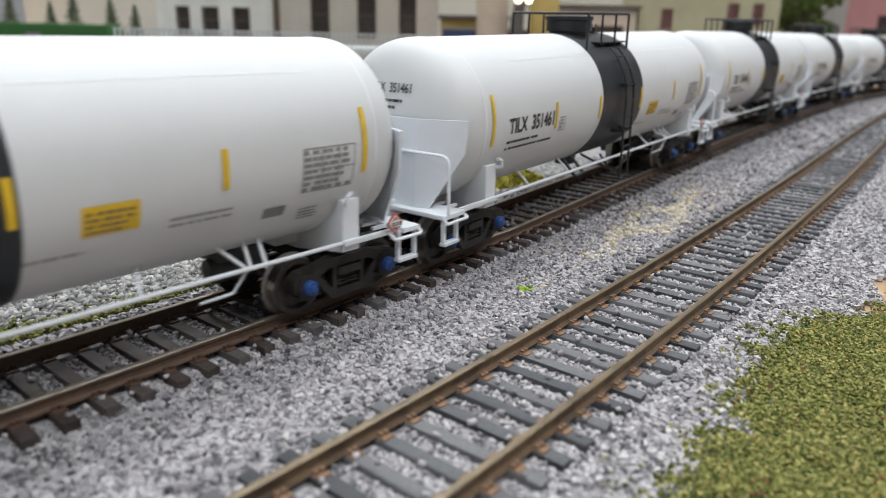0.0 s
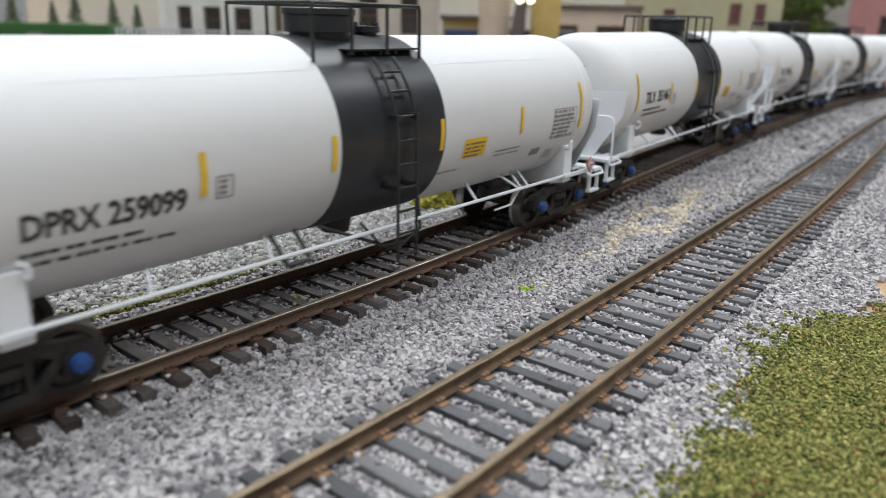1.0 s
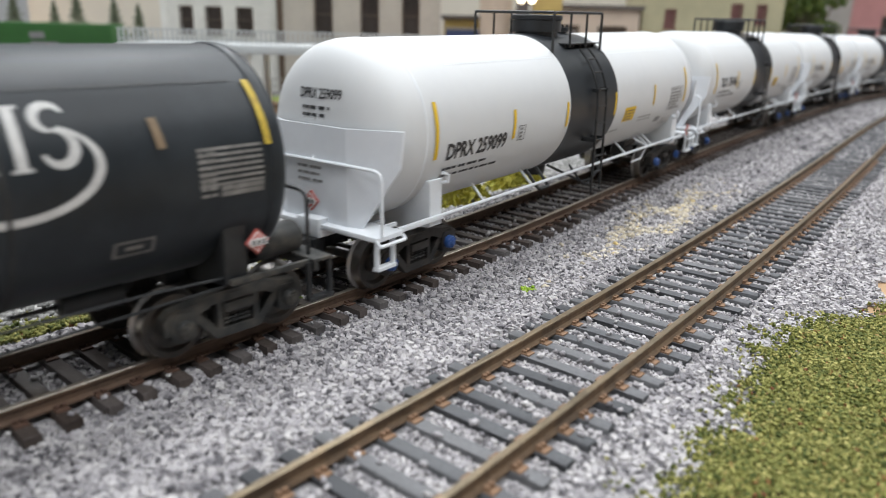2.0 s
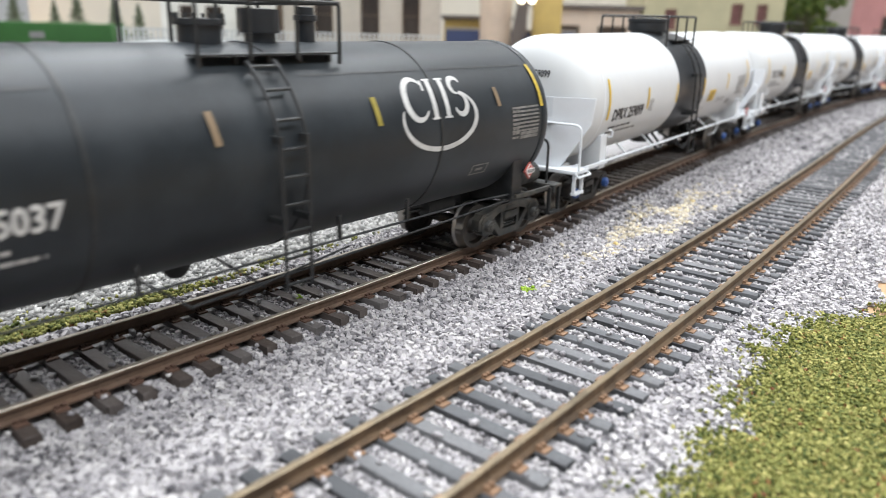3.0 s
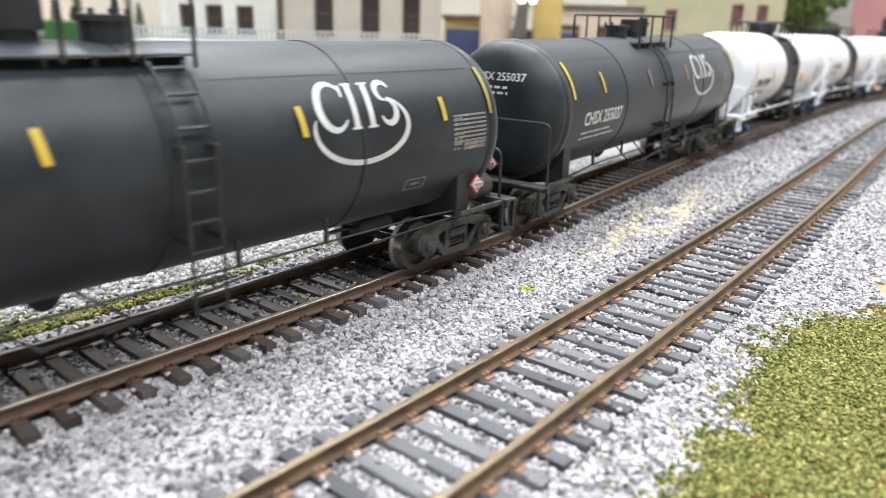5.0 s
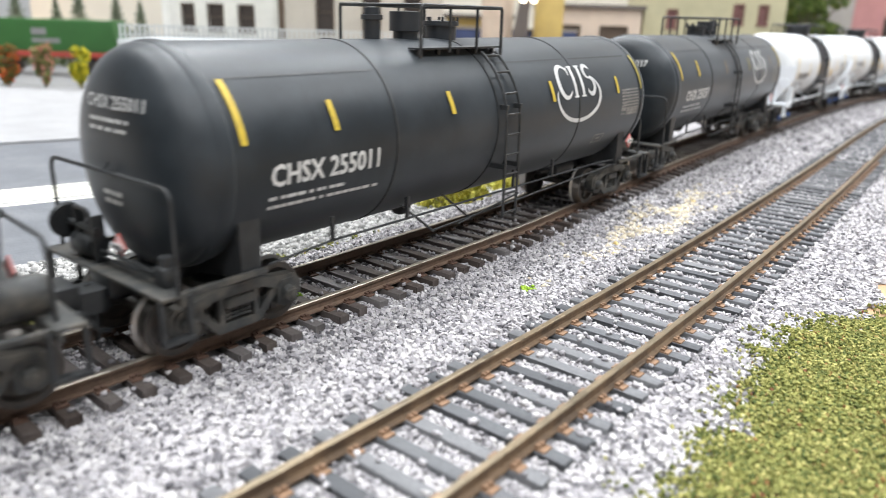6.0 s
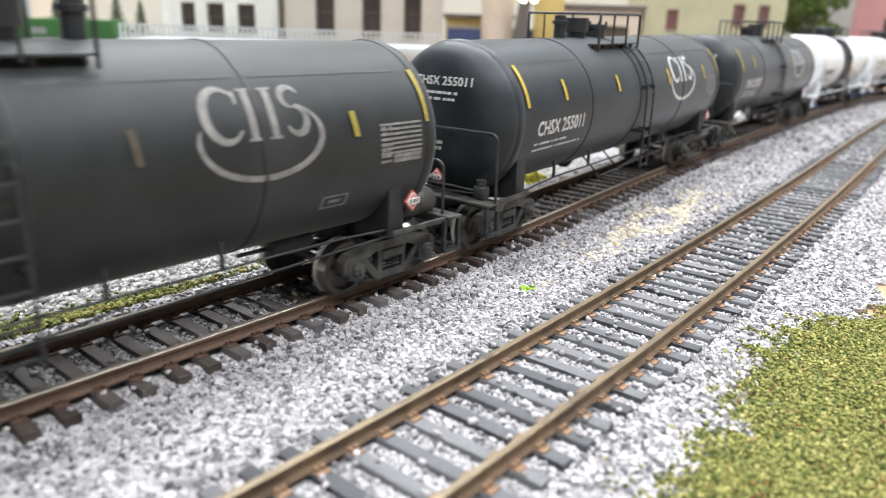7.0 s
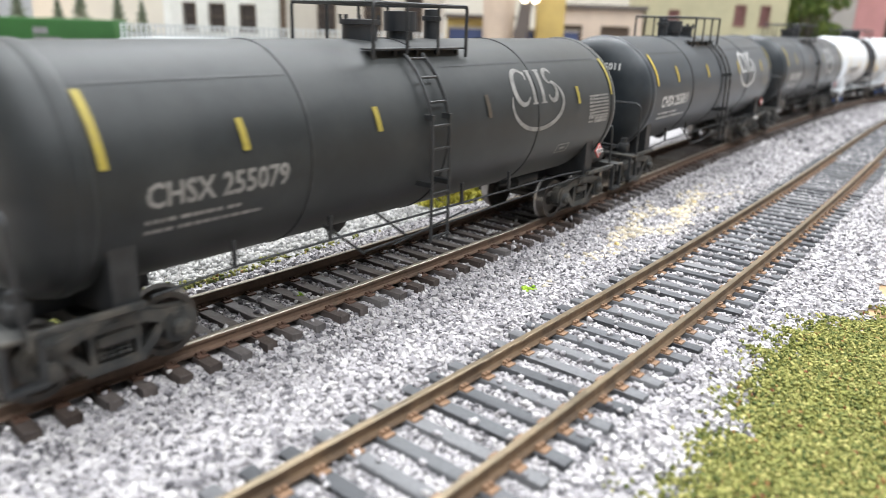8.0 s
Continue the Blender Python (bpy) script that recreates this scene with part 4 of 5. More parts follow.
    for x in (55.8, 59.6, 63.2, 66.6):
        skin(bm, x, x + 0.16, 24.0, 31.2, W_ZC, W_R)
    part("data_panel", bm, INK_GREY, car, "dark printed test data panel")
    bm = bm_new()
    skin(bm, 49.0, 53.2, 20.6, 22.4, W_ZC, W_R)
    part("data_plate", bm, INK_GREY, car)
    bm = bars(4, 4.2, 0.35, 0.4, seed + 9)
    wrap(bm, 56.5, 19.0, W_ZC, W_R)
    part("small_print", bm, INK_GREY, car)
    bm = bm_new()
    for x, w in ((-38.6, 0.16), (-35.8, 0.16)):
        skin(bm, x, x + w, 25.6, 29.0, W_ZC, W_R)
    for z in (25.6, 28.85):
        skin(bm, -38.6, -35.64, z, z + 0.15, W_ZC, W_R)
    part("stencil_box", bm, INK, car)
    bm = bars(3, 1.6, 0.5, 0.4, seed)
    wrap(bm, -38.0, 26.2, W_ZC, W_R)
    part("small_print", bm, INK_GREY, car)
    reporting_mark(car, mark, mark_x0, mark_x1, mark_z, 3.3, W_ZC, W_R, INK, seed, 0.16)
    head_mark(car, mark, W_ZC, W_R, W_HALF, W_DEPTH + 3.0, INK, seed + 1, width=10.6)
    for o in car.children:
        if o.name.split(".")[0] in ("end_platform", "side_sill", "stirrup_step", "grab_iron", "side_rod", "end_handrail", "draft_sill"):
            o.location.z += 1.3 * MM
    return tagged(car, "white tank car with a black centre band", "tank car", "cars of the train")


B_ZC, B_R, B_HALF, B_DEPTH = 29.2, 17.8, 72.8, 7.8


def swoosh(parent, mat):
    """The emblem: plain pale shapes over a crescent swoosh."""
    bm = bm_new()

    def strip(pts):
        rows = [(bm.verts.new((x, y, 0)), bm.verts.new((x + dx, y + dy, 0))) for x, y, dx, dy in pts]
        for (a, b), (c, d) in zip(rows, rows[1:]):
            bm.faces.new((a, b, d, c))
    # crescent under the shapes, thick below and thin at its tips
    pts = []
    for i in range(41):
        t = math.radians(165 + 245 * i / 40)
        w = 1.2 * math.sin(math.pi * i / 40) ** 0.7 + 0.25
        x, y = 10.4 + 10.6 * math.cos(t), 6.0 + 5.9 * math.sin(t)
        pts.append((x, y, w * math.cos(t), w * math.sin(t) * 0.7))
    strip(pts)
    # first shape: an open ring; then two posts with feet and a double bow

    def bow(cx, cy, rx, ry, t0, t1, w0, w1, n=18):
        out = []
        for i in range(n + 1):
            k = i / n
            t = math.radians(t0 + (t1 - t0) * k)
            w = (w0 + (w1 - w0) * math.sin(math.pi * k)) / 2
            x, y = cx + rx * math.cos(t), cy + ry * math.sin(t)
            out.append((x - w * math.cos(t), y - w * math.sin(t), 2 * w * math.cos(t), 2 * w * math.sin(t)))
        return out
    strip(bow(4.4, 9.7, 3.2, 4.1, 40, 322, 0.35, 1.5))
    strip([(6.6, 11.2, 0.5, 0), (6.7, 13.4, 0.5, 0)])
    for x in (8.3, 12.0):
        strip([(x, 5.7, 1.25, 0), (x, 13.6, 1.25, 0)])
        for y in (5.4, 13.3):
            strip([(x - 0.6, y, 2.4, 0), (x - 0.6, y + 0.4, 2.4, 0)])
    strip(bow(16.9, 11.8, 1.75, 1.75, 20, 265, 0.35, 1.2))
    strip(bow(17.0, 8.0, 1.95, 2.15, 95, -160, 0.4, 1.3))
    wrap(bm, 22.6, 27.6, B_ZC, B_R, 0.12)
    part("emblem", bm, mat, parent, "pale emblem with a crescent swoosh")


def black_car(mark, seed, tank_mat, ink, stripes, reservoir, label, turned=1, mark_x=-63.4):
    """Older black tank car: tank bands, crown walkway with three fittings, open end sills."""
    car = empty("tank_car")
    # the brake end's head and running gear sit a little further in
    prof = [(-x, r) for x, r in head_profile(B_HALF, B_R, B_DEPTH)[::-1]] + head_profile(B_HALF - 2.2, B_R, B_DEPTH - 4.0)
    bm = bm_new()
    lathe(bm, prof, "x", (0, 0, B_ZC), 72)
    part("tank", bm, tank_mat, car, label, sharp=40)
    for x in (-36.0, 32.8):
        bm = bm_new()
        lathe(bm, [(x - 0.35, B_R), (x - 0.3, B_R + 0.16), (x + 0.3, B_R + 0.16), (x + 0.35, B_R)], "x", (0, 0, B_ZC), 72)
        part("tank_band", bm, FRAME, car)
    for s, q in ((-1, 0), (1, 2.2)):
        bm = bm_new()
        lathe(bm, [(s * (71.4 - q), B_R), (s * (71.6 - q), B_R + 0.22), (s * (72.2 - q), B_R + 0.34), (s * (73.2 - q), B_R + 0.3), (s * (74.0 - q), B_R + 0.02), (s * (74.4 - q), B_R - 0.5)], "x", (0, 0, B_ZC), 72)
        part("head_seam", bm, tank_mat, car)
    for x0, x1 in ((-70, -37), (2, 31), (34, 66)):
        bm = bm_new()
        skin(bm, x0, x1, B_ZC + 12.7, B_ZC + 13.0, B_ZC, B_R, 0.08)
        part("jacket_seam", bm, FRAME, car)
    # crown fittings run the other way, and sit further back, on a turned car

    def crown(x):
        return x if turned > 0 else -x - 10.5
    bm = bm_new()
    lathe(bm, [(45.2, 3.5), (49.6, 3.5), (49.7, 4.1), (50.6, 4.1), (50.8, 0)], "z", (crown(-8.0), 0, 0), 24)
    man = part("manway", bm, BAND, car, "black bolted manway cover")
    bb = bm_new()
    rod(bb, (0, 0, 0), (0, 0, 1.3), 0.32, 6)
    bolt = mesh_of("bolt", bb, BAND)
    for k in range(8):
        a = k * math.pi / 4
        part("bolt", bolt, None, man, at=(crown(-8.0) + 3.75 * math.cos(a), 3.75 * math.sin(a), 50.2))
    bm = bm_new()
    lathe(bm, [(45.2, 2.7), (48.4, 2.7), (48.5, 3.5), (52.4, 3.5), (52.6, 0)], "z", (crown(3.8), 0, 0), 24)
    part("valve_housing", bm, BAND, car, "black valve housing on the crown")
    bm = bm_new()
    lathe(bm, [(45.2, 1.7), (50.6, 1.7), (50.7, 2.2), (51.6, 2.2), (51.7, 1.7), (53.0, 1.6), (53.2, 0)], "z", (crown(14.0), 0, 0), 18)
    part("vent_valve", bm, BAND, car, "small black vent valve")
    lad = -4.8 if turned > 0 else 0.2
    bm = bm_new()
    lathe(bm, [(lad + turned * 3.9 - 0.3, B_R), (lad + turned * 3.9 - 0.25, B_R + 0.2), (lad + turned * 3.9 + 0.25, B_R + 0.2), (lad + turned * 3.9 + 0.3, B_R)], "x", (0, 0, B_ZC), 72)
    part("tank_band", bm, FRAME, car)
    rail_from, rail_to = sorted((crown(-15.6), crown(12.0)))
    top_platform(car, B_ZC, B_R, FRAME, rail_from, rail_to, 45.6, 53.6, 9.5)
    for s in (-1, 1):
        ladder(car, lad, B_ZC, B_R, FRAME, s, 44.5, 8.6)
    # slim rod with hangers and slanted braces along each side
    for s in (-1, 1):
        bm = bm_new()
        wire(bm, [(-64, s * 14.6, 12.2), (-50, s * 14.8, 13.2), (50, s * 14.8, 13.2), (66, s * 14.6, 12.4)], 0.23, 6)
        for x in (-50, -30, 8, 26):
            box(bm, x - 0.35, x + 0.35, s * 14.8 - 0.25, s * 14.8 + 0.3, 13.0, 17.6)
        for x in (-30, -17):
            rod(bm, (x, s * 13.0, 15.6), (x + 8, s * 15.2, 8.8), 0.25, 6)
        rod(bm, (-14, s * 15.2, 8.8), (10, s * 15.2, 11.6), 0.23, 6)
        rod(bm, (-22, s * 15.2, 9.2), (62, s * 14.6, 11.2), 0.23, 6)
        part("side_rod", bm, FRAME, car, "thin black side rod on hangers")
    for e, q in ((-1, 0), (1, 4.5)):
        bm = bm_new()
        a, b = sorted((e * (66 - q), e * (70 - q)))
        prism(bm, [(-15.6, 11.6), (-15.6, 21.0), (-14.2, 20.8), (-9.5, 14.6), (-5.0, 12.2), (5.0, 12.2), (9.5, 14.6), (14.2, 20.8), (15.6, 21.0), (15.6, 11.6), (3, 9.6), (-3, 9.6)], "x", a, b, 0, 0.12)
        part("saddle", bm, FRAME, car, "black tank saddle over the truck")
        bm = bm_new()
        a, b = sorted((e * 58, e * 85))
        box(bm, a, b, -3.2, 3.2, 9.2, 12.6, 0, 0.3)
        part("draft_sill", bm, FRAME, car)
        bm = bm_new()
        a, b = sorted((e * (81.0 - q), e * (85.0 - q)))
        box(bm, a, b, -18.0, 18.0, 12.4, 13.0, 0, 0.12)
        a, b = sorted((e * (81.2 - q), e * (82.0 - q)))
        box(bm, a, b, -18.0, 18.0, 11.0, 12.5, 0, 0.1)
        part("end_sill", bm, TRUCK, car, "weathered end sill platform")
        for s in (-1, 1):
            bm = bm_new()
            a, b = sorted((e * (66 - q), e * (81.4 - q)))
            box(bm, a, b, s * 16.6 - 0.45, s * 16.6 + 0.45, 11.8, 12.8, 0, 0.12)
            part("side_sill", bm, TRUCK, car)
            stirrup(car, e * (82.6 - q), s * 17.2, FRAME, 6.0, 12.4)
        end_handrail(car, e * (82.2 - q), FRAME, 17.8 if e < 0 else 15.0, 13.0, 28.2 if e < 0 else 24.0, 0.34)
        placard(car, e, -0.8, 16.4, e * (81.4 - q))
        coupler(car, e, FRAME)
        air_hose(car, e, FRAME)
        truck(car, e * (69.2 - q), "black")
    side_placard(car, 66.6, -16.6, 18.0)
    # brake gear at the far end, and extra gear on the near end sill where fitted
    bm = bm_new()
    lathe(bm, [(69.5, 0), (69.7, 2.4), (70.6, 2.9), (78.0, 2.9), (78.8, 2.4), (79.0, 0)], "x", (0, -9.8, 15.2), 18)
    part("brake_reservoir", bm, TRUCK, car, "weathered brake reservoir on the end sill")
    bm = bm_new()
    prism(bm, [(40, 15.8), (54, 15.8), (52, 10.0), (43, 10.0)], "y", -3.6, 3.6, 0, 0.2)
    lathe(bm, [(40, 0), (40.4, 1.8), (49, 2.2), (49.4, 0)], "x", (0, -6.5, 11.6), 14)
    rod(bm, (34, -6.5, 11.6), (41, -6.0, 11.4), 0.4, 6)
    part("brake_gear", bm, FRAME, car, "dark brake cylinder and levers under the tank")
    bm = bm_new()
    lathe(bm, [(8.8, 0), (8.8, 1.4), (10.0, 2.4), (12.2, 3.4)], "z", (-16, 0, 0), 16)
    part("bottom_outlet", bm, FRAME, car, "black bottom outlet valve")
    if reservoir:
        bm = bm_new()
        # cylinder, levers and wheel on the far side of the sill, a bracket lump and pipes on the near side
        lathe(bm, [(5.0, 0), (5.1, 1.7), (5.8, 2.2), (10.6, 2.2), (11.3, 1.7), (11.4, 0)], "y", (-82.0, 0, 15.2), 14)
        for k in range(4):
            box(bm, -83.4 + 0.3 * k, -81.4, 3.6 + k * 2.4, 4.4 + k * 2.4, 12.9, 20.6 - 1.1 * k, 0, 0.15)
        lathe(bm, [(12.4, 0), (12.4, 2.6), (12.8, 3.0), (13.2, 2.6), (13.2, 0)], "y", (-83.0, 0, 18.4), 18)
        rod(bm, (-83.0, 3.0, 18.4), (-83.0, 13.0, 18.4), 0.5, 8)
        wire(bm, rounded([(-82.6, 9.0, 13.0), (-83.4, 9.0, 21.6), (-83.4, 4.6, 21.6), (-82.6, 4.6, 13.0)], 1.0), 0.38, 6)
        box(bm, -82.4, -79.6, -14.6, -11.6, 12.9, 16.0, 0, 0.5)
        rod(bm, (-81.0, -13.1, 16.0), (-81.0, -13.1, 17.4), 1.1, 10)
        wire(bm, [(-82.6, 3, 15.2), (-82.6, -6, 15.3), (-82.4, -12, 15.0)], 0.28, 6)
        wire(bm, [(-82.6, 3, 14.2), (-82.6, -6, 14.1), (-82.4, -12, 14.4)], 0.24, 6)
        part("hand_brake", bm, FRAME, car, "black brake gear crowded on the end sill")
    # reflectors, emblem, marks on the near side
    for x, z0, z1, m in stripes:
        bm = bm_new()
        skin(bm, x - 0.6, x + 0.6, z0, z1, B_ZC, B_R, 0.3, slant=-0.5)
        part("reflector", bm, m, car, "worn yellow reflective stripe" if m not in (TAN_OLD, TAN_DARK) else "rust-stained reflective stripe")
    swoosh(car, ink)
    reporting_mark(car, mark, mark_x, mark_x + 23.8, 25.7, 3.4, B_ZC, B_R, ink, seed, 0.14)
    head_mark(car, mark, B_ZC, B_R, B_HALF, B_DEPTH, ink, seed + 1, 37.4, 15.5)
    bm = bars(2, 6.2, 0.8, 0.6, seed + 2)
    on_head(bm, 4.0, 22.6, B_ZC, B_R, B_HALF, B_DEPTH)
    part("small_print", bm, ink, car)
    bm = bars(7, 3.0, 0.5, 0.5, seed + 4)
    wrap(bm, 57.4, 26.4, B_ZC, B_R, 0.1)
    for k in range(9):
        z = 26.2 + 0.85 * k
        skin(bm, 60.6 if k < 2 else 57.2, 67.8, z, z + (0.75 if k < 2 else 0.42), B_ZC, B_R, 0.1)
    part("data_panel", bm, CHALK_OLD, car, "pale printed test data panel")
    bm = bm_new()
    for x, w in ((45.0, 0.4), (50.4, 0.4)):
        skin(bm, x, x + w, 19.6, 22.0, B_ZC, B_R)
    for z in (19.6, 21.7):
        skin(bm, 45.0, 50.8, z, z + 0.3, B_ZC, B_R)
    skin(bm, 46.6, 49.2, 20.5, 21.1, B_ZC, B_R)
    part("data_plate", bm, CHALK_OLD, car)
    return tagged(car, label, "tank car", "cars of the train")


TRAIN = []                      # (car, place along the main line at the start)


def build_train():
    a = black_car("CHSX 255037", 11, BLACK, CHALK, [(-69.6, 33.0, 41.8, YELLOW_OLD), (-51.2, 33.5, 38.7, YELLOW_OLD), (-17.2, 33.1, 37.9, TAN_OLD), (15.8, 33.1, 37.9, YELLOW_DULL), (52.4, 34.0, 37.9, TAN_OLD), (69.0, 33.0, 42.0, YELLOW_OLD)],
                  False, "clean black tank car with white lettering")
    b = black_car("CHSX 255011", 21, BLACK, CHALK, [(-69.4, 32.7, 41.8, YELLOW_OLD), (-50.8, 33.1, 37.9, YELLOW_OLD), (-19.2, 33.1, 37.4, YELLOW_OLD), (20.0, 32.7, 37.4, YELLOW_OLD), (54.6, 32.6, 37.0, YELLOW_OLD), (69.6, 33.0, 42.0, YELLOW_DULL)],
                  True, "black tank car with brake gear on its end sill", -1, -64.8)
    c = black_car("CHSX 255079", 31, DUSTY, CHALK_OLD, [(-70.1, 31.8, 41.3, YELLOW_DULL), (-48.6, 31.8, 36.4, YELLOW_DULL), (-20.4, 31.8, 36.0, YELLOW_DULL), (13.1, 31.4, 36.1, TAN_DARK), (51.6, 31.8, 36.0, YELLOW_DULL), (69.6, 33.0, 42.0, YELLOW_DULL)],
                  True, "dusty weathered grey-black tank car with faded lettering", mark_x=-64.8)
    d = white_car("DPRX 259099", 41, -65.0, -43.4, 24.9)
    t = white_car("TILX  351461", 51, -62.4, -42.0, 27.6)
    TRAIN.extend([(c, -544.6), (b, -370.2), (a, -193.8), (d, -17.6), (t, 158.8)])
    for k in range(4):
        m = copy_thing(t, Matrix())
        TRAIN.append((m, 158.8 + 176.4 * (k + 1)))
        for o in m.children_recursive:
            if o.name.startswith("wheelset"):
                SPINNERS.append((o, o.location.x / MM))


build_train()


# ---- scenery behind the tracks ----
def plain(name, colour, rough=0.8, vary=0.1, scale=40, **k):
    return paint(name, colour, rough, vary=vary, scale=scale, bump=0.3, **k)


B_WHITE = plain("siding_white", (0.74, 0.73, 0.70))
B_TAN = plain("stucco_grey_tan", (0.47, 0.43, 0.38))
B_BROWN = plain("trim_brown", (0.10, 0.07, 0.05))
B_OLIVE = plain("wall_olive", (0.46, 0.42, 0.27))
B_RED = plain("wall_red", (0.46, 0.22, 0.21))
B_GREY = plain("wall_grey", (0.36, 0.33, 0.30))
B_YELLOW = plain("wall_yellow", (0.50, 0.36, 0.12))
B_BLUE = plain("base_blue", (0.05, 0.07, 0.16))
B_BEIGE = plain("wall_beige", (0.62, 0.50, 0.40))
B_ROOF = plain("roof_dark", (0.12, 0.10, 0.09))
PANE = paint("window_glass", (0.045, 0.035, 0.03), 0.15, vary=0.3, scale=60)
PANE_RED = paint("shutter_red", (0.20, 0.09, 0.08), 0.5, vary=0.2, scale=60)
GREEN = plain("container_green", (0.035, 0.13, 0.03), 0.6)
RED_DECK = plain("wagon_red", (0.36, 0.05, 0.035), 0.6)
PALE = plain("canopy_pale", (0.50, 0.52, 0.52))
KERB_BROWN = plain("platform_edge", (0.25, 0.15, 0.08))
CREAM = plain("backdrop_cream", (0.67, 0.62, 0.53), 0.9, 0.08, 4)
FOLIAGE = grains("leaf_green", [(0.0, (0.03, 0.06, 0.012)), (0.6, (0.08, 0.12, 0.02)), (1.0, (0.18, 0.20, 0.04))], 0.8, 0.2)
FOLIAGE_DARK = grains("needle_green", [(0.0, (0.10, 0.13, 0.085)), (1.0, (0.26, 0.28, 0.19))], 0.8, 0.2)
FLOWER_YELLOW = grains("petals_yellow", [(0.0, (0.10, 0.16, 0.02)), (0.45, (0.22, 0.26, 0.02)), (0.5, (0.65, 0.52, 0.02)), (1.0, (0.75, 0.65, 0.05))], 0.8, 0.2)
FLOWER_PINK = grains("petals_pink", [(0.0, (0.06, 0.11, 0.02)), (0.6, (0.14, 0.18, 0.04)), (0.65, (0.55, 0.20, 0.16)), (1.0, (0.65, 0.32, 0.26))], 0.8, 0.2)
FLOWER_RED = grains("petals_red", [(0.0, (0.05, 0.08, 0.02)), (0.6, (0.10, 0.13, 0.03)), (0.65, (0.5, 0.07, 0.02)), (1.0, (0.55, 0.14, 0.03))], 0.8, 0.2)
BARK = plain("bark", (0.10, 0.07, 0.05))
BULB = glow("bulb_warm", (1.0, 0.86, 0.62), 6.0)
GROUND_Z = -7.0


def place(lat, ahead, z=0.0, turn=0.0):
    x, y, z = view(lat, ahead, z)
    return pose(x * MM, y * MM, z * MM, 0, 0, FACING + turn)


def slab(name, corners, z0, z1, mat, label, category):
    bm = bm_new()
    prism(bm, [view(a, b)[:2] for a, b in corners], "z", z0, z1)
    return tagged(part(name, bm, mat), label, category, kind="structure")


def road_at(lat, k):
    """Across the road: k 0 near edge, 1 far edge."""
    return (lat, 157 + 0.75 * (lat + 87) + k * 239)


slab("road", [road_at(-300, 0), road_at(-30, 0), road_at(-30, 1), road_at(-300, 1)], -7.6, -6.5, ASPHALT, "worn grey asphalt road behind the tracks", "road")
for k, w in ((0.368, 0.014), (0.394, 0.074), (0.480, 0.014)):
    bm = bm_new()
    prism(bm, [view(*c)[:2] for c in (road_at(-300, k), road_at(-30, k), road_at(-30, k + w), road_at(-300, k + w))], "z", -6.5, -6.42)
    tagged(part("road_line", bm, ROADLINE), "pale painted line on the asphalt road", "road marking", kind="structure")
slab("pavement", [road_at(-500, 1), road_at(-60, 1), (-60, 560), (-500, 560)], -7.6, -5.4, CONCRETE, "pale grey concrete pavement beyond the road", "pavement")
slab("yard", [(-600, 560), (500, 560), (500, 1150), (-600, 1150)], -7.6, -6.3, plain("yard_grey", (0.14, 0.138, 0.136)), "grey gravel yard behind the pavement", "ground")
slab("lawn", [(-240, 480), (-60, 480), (-60, 560), (-240, 560)], -7.6, -5.0, plain("lawn_green", (0.16, 0.20, 0.04), 0.9, 0.3, 300), "small green lawn behind the pavilion", "lawn")


def building(lat0, lat1, ahead, depth, height, wall_mat, windows, label, glass=PANE, trim=B_BROWN, frame_mat=B_BROWN, roof_over=4, corner=False, boards=False):
    """Model house facing the tracks: walls with real openings, framed panes, sills, roof. windows: (x0, x1, z0, z1) from its left foot."""
    w = lat1 - lat0
    h = empty("building", place(lat0, ahead, GROUND_Z))
    bm = bm_new()
    xs = sorted({0.0, w, *[a for win in windows for a in win[:2]]})
    zs = sorted({0.0, height, *[a for win in windows for a in win[2:]]})
    for x0, x1 in zip(xs, xs[1:]):
        for z0, z1 in zip(zs, zs[1:]):
            mx, mz = (x0 + x1) / 2, (z0 + z1) / 2
            if not any(a < mx < b and c < mz < d for a, b, c, d in windows):
                box(bm, x0, x1, 0, 3, z0, z1)
    box(bm, 0, 3, 3.002, depth, 0, height)
    box(bm, w - 3, w, 3.002, depth, 0, height)
    box(bm, 3.002, w - 3.002, depth - 3, depth, 0, height)
    part("wall", bm, wall_mat, h)
    if boards:
        z = 3.0
        bm = bm_new()
        while z < height:
            for x0, x1 in zip(xs, xs[1:]):
                if not any(a < (x0 + x1) / 2 < b and c < z < d for a, b, c, d in windows):
                    box(bm, x0, x1, -0.5, 0.0, z, z + 0.5)
            z += 3.4
        part("clapboard", bm, wall_mat, h)
    bm = bm_new()
    box(bm, -roof_over, w + roof_over, -roof_over, depth + roof_over, height, height + 4, 0, 0.5)
    part("roof", bm, B_ROOF, h)
    for a, b, c, d in windows:
        bm = bm_new()
        box(bm, a, b, 1.6, 2.2, c, d)
        win = part("window", bm, glass, h)
        bm = bm_new()
        t = 1.1
        for f in ((a - t, a, c - t, d + t), (b, b + t, c - t, d + t), (a, b, d, d + t), (a, b, c - t, c)):
            box(bm, f[0], f[1], -0.6, 1.4, f[2], f[3])
        box(bm, a, b, 0.8, 1.6, (c + d) / 2 - 0.4, (c + d) / 2 + 0.4)
        part("frame", bm, frame_mat, win)
        bm = bm_new()
        box(bm, a - 2, b + 2, -1.6, 0.4, c - 2.4, c - t, 0, 0.2)
        part("sill", bm, frame_mat, win)
    if corner:
        bm = bm_new()
        box(bm, -0.6, 4.4, -0.8, 0.0, 0, height)
        part("corner_board", bm, trim, h)
    return tagged(h, label, "building")


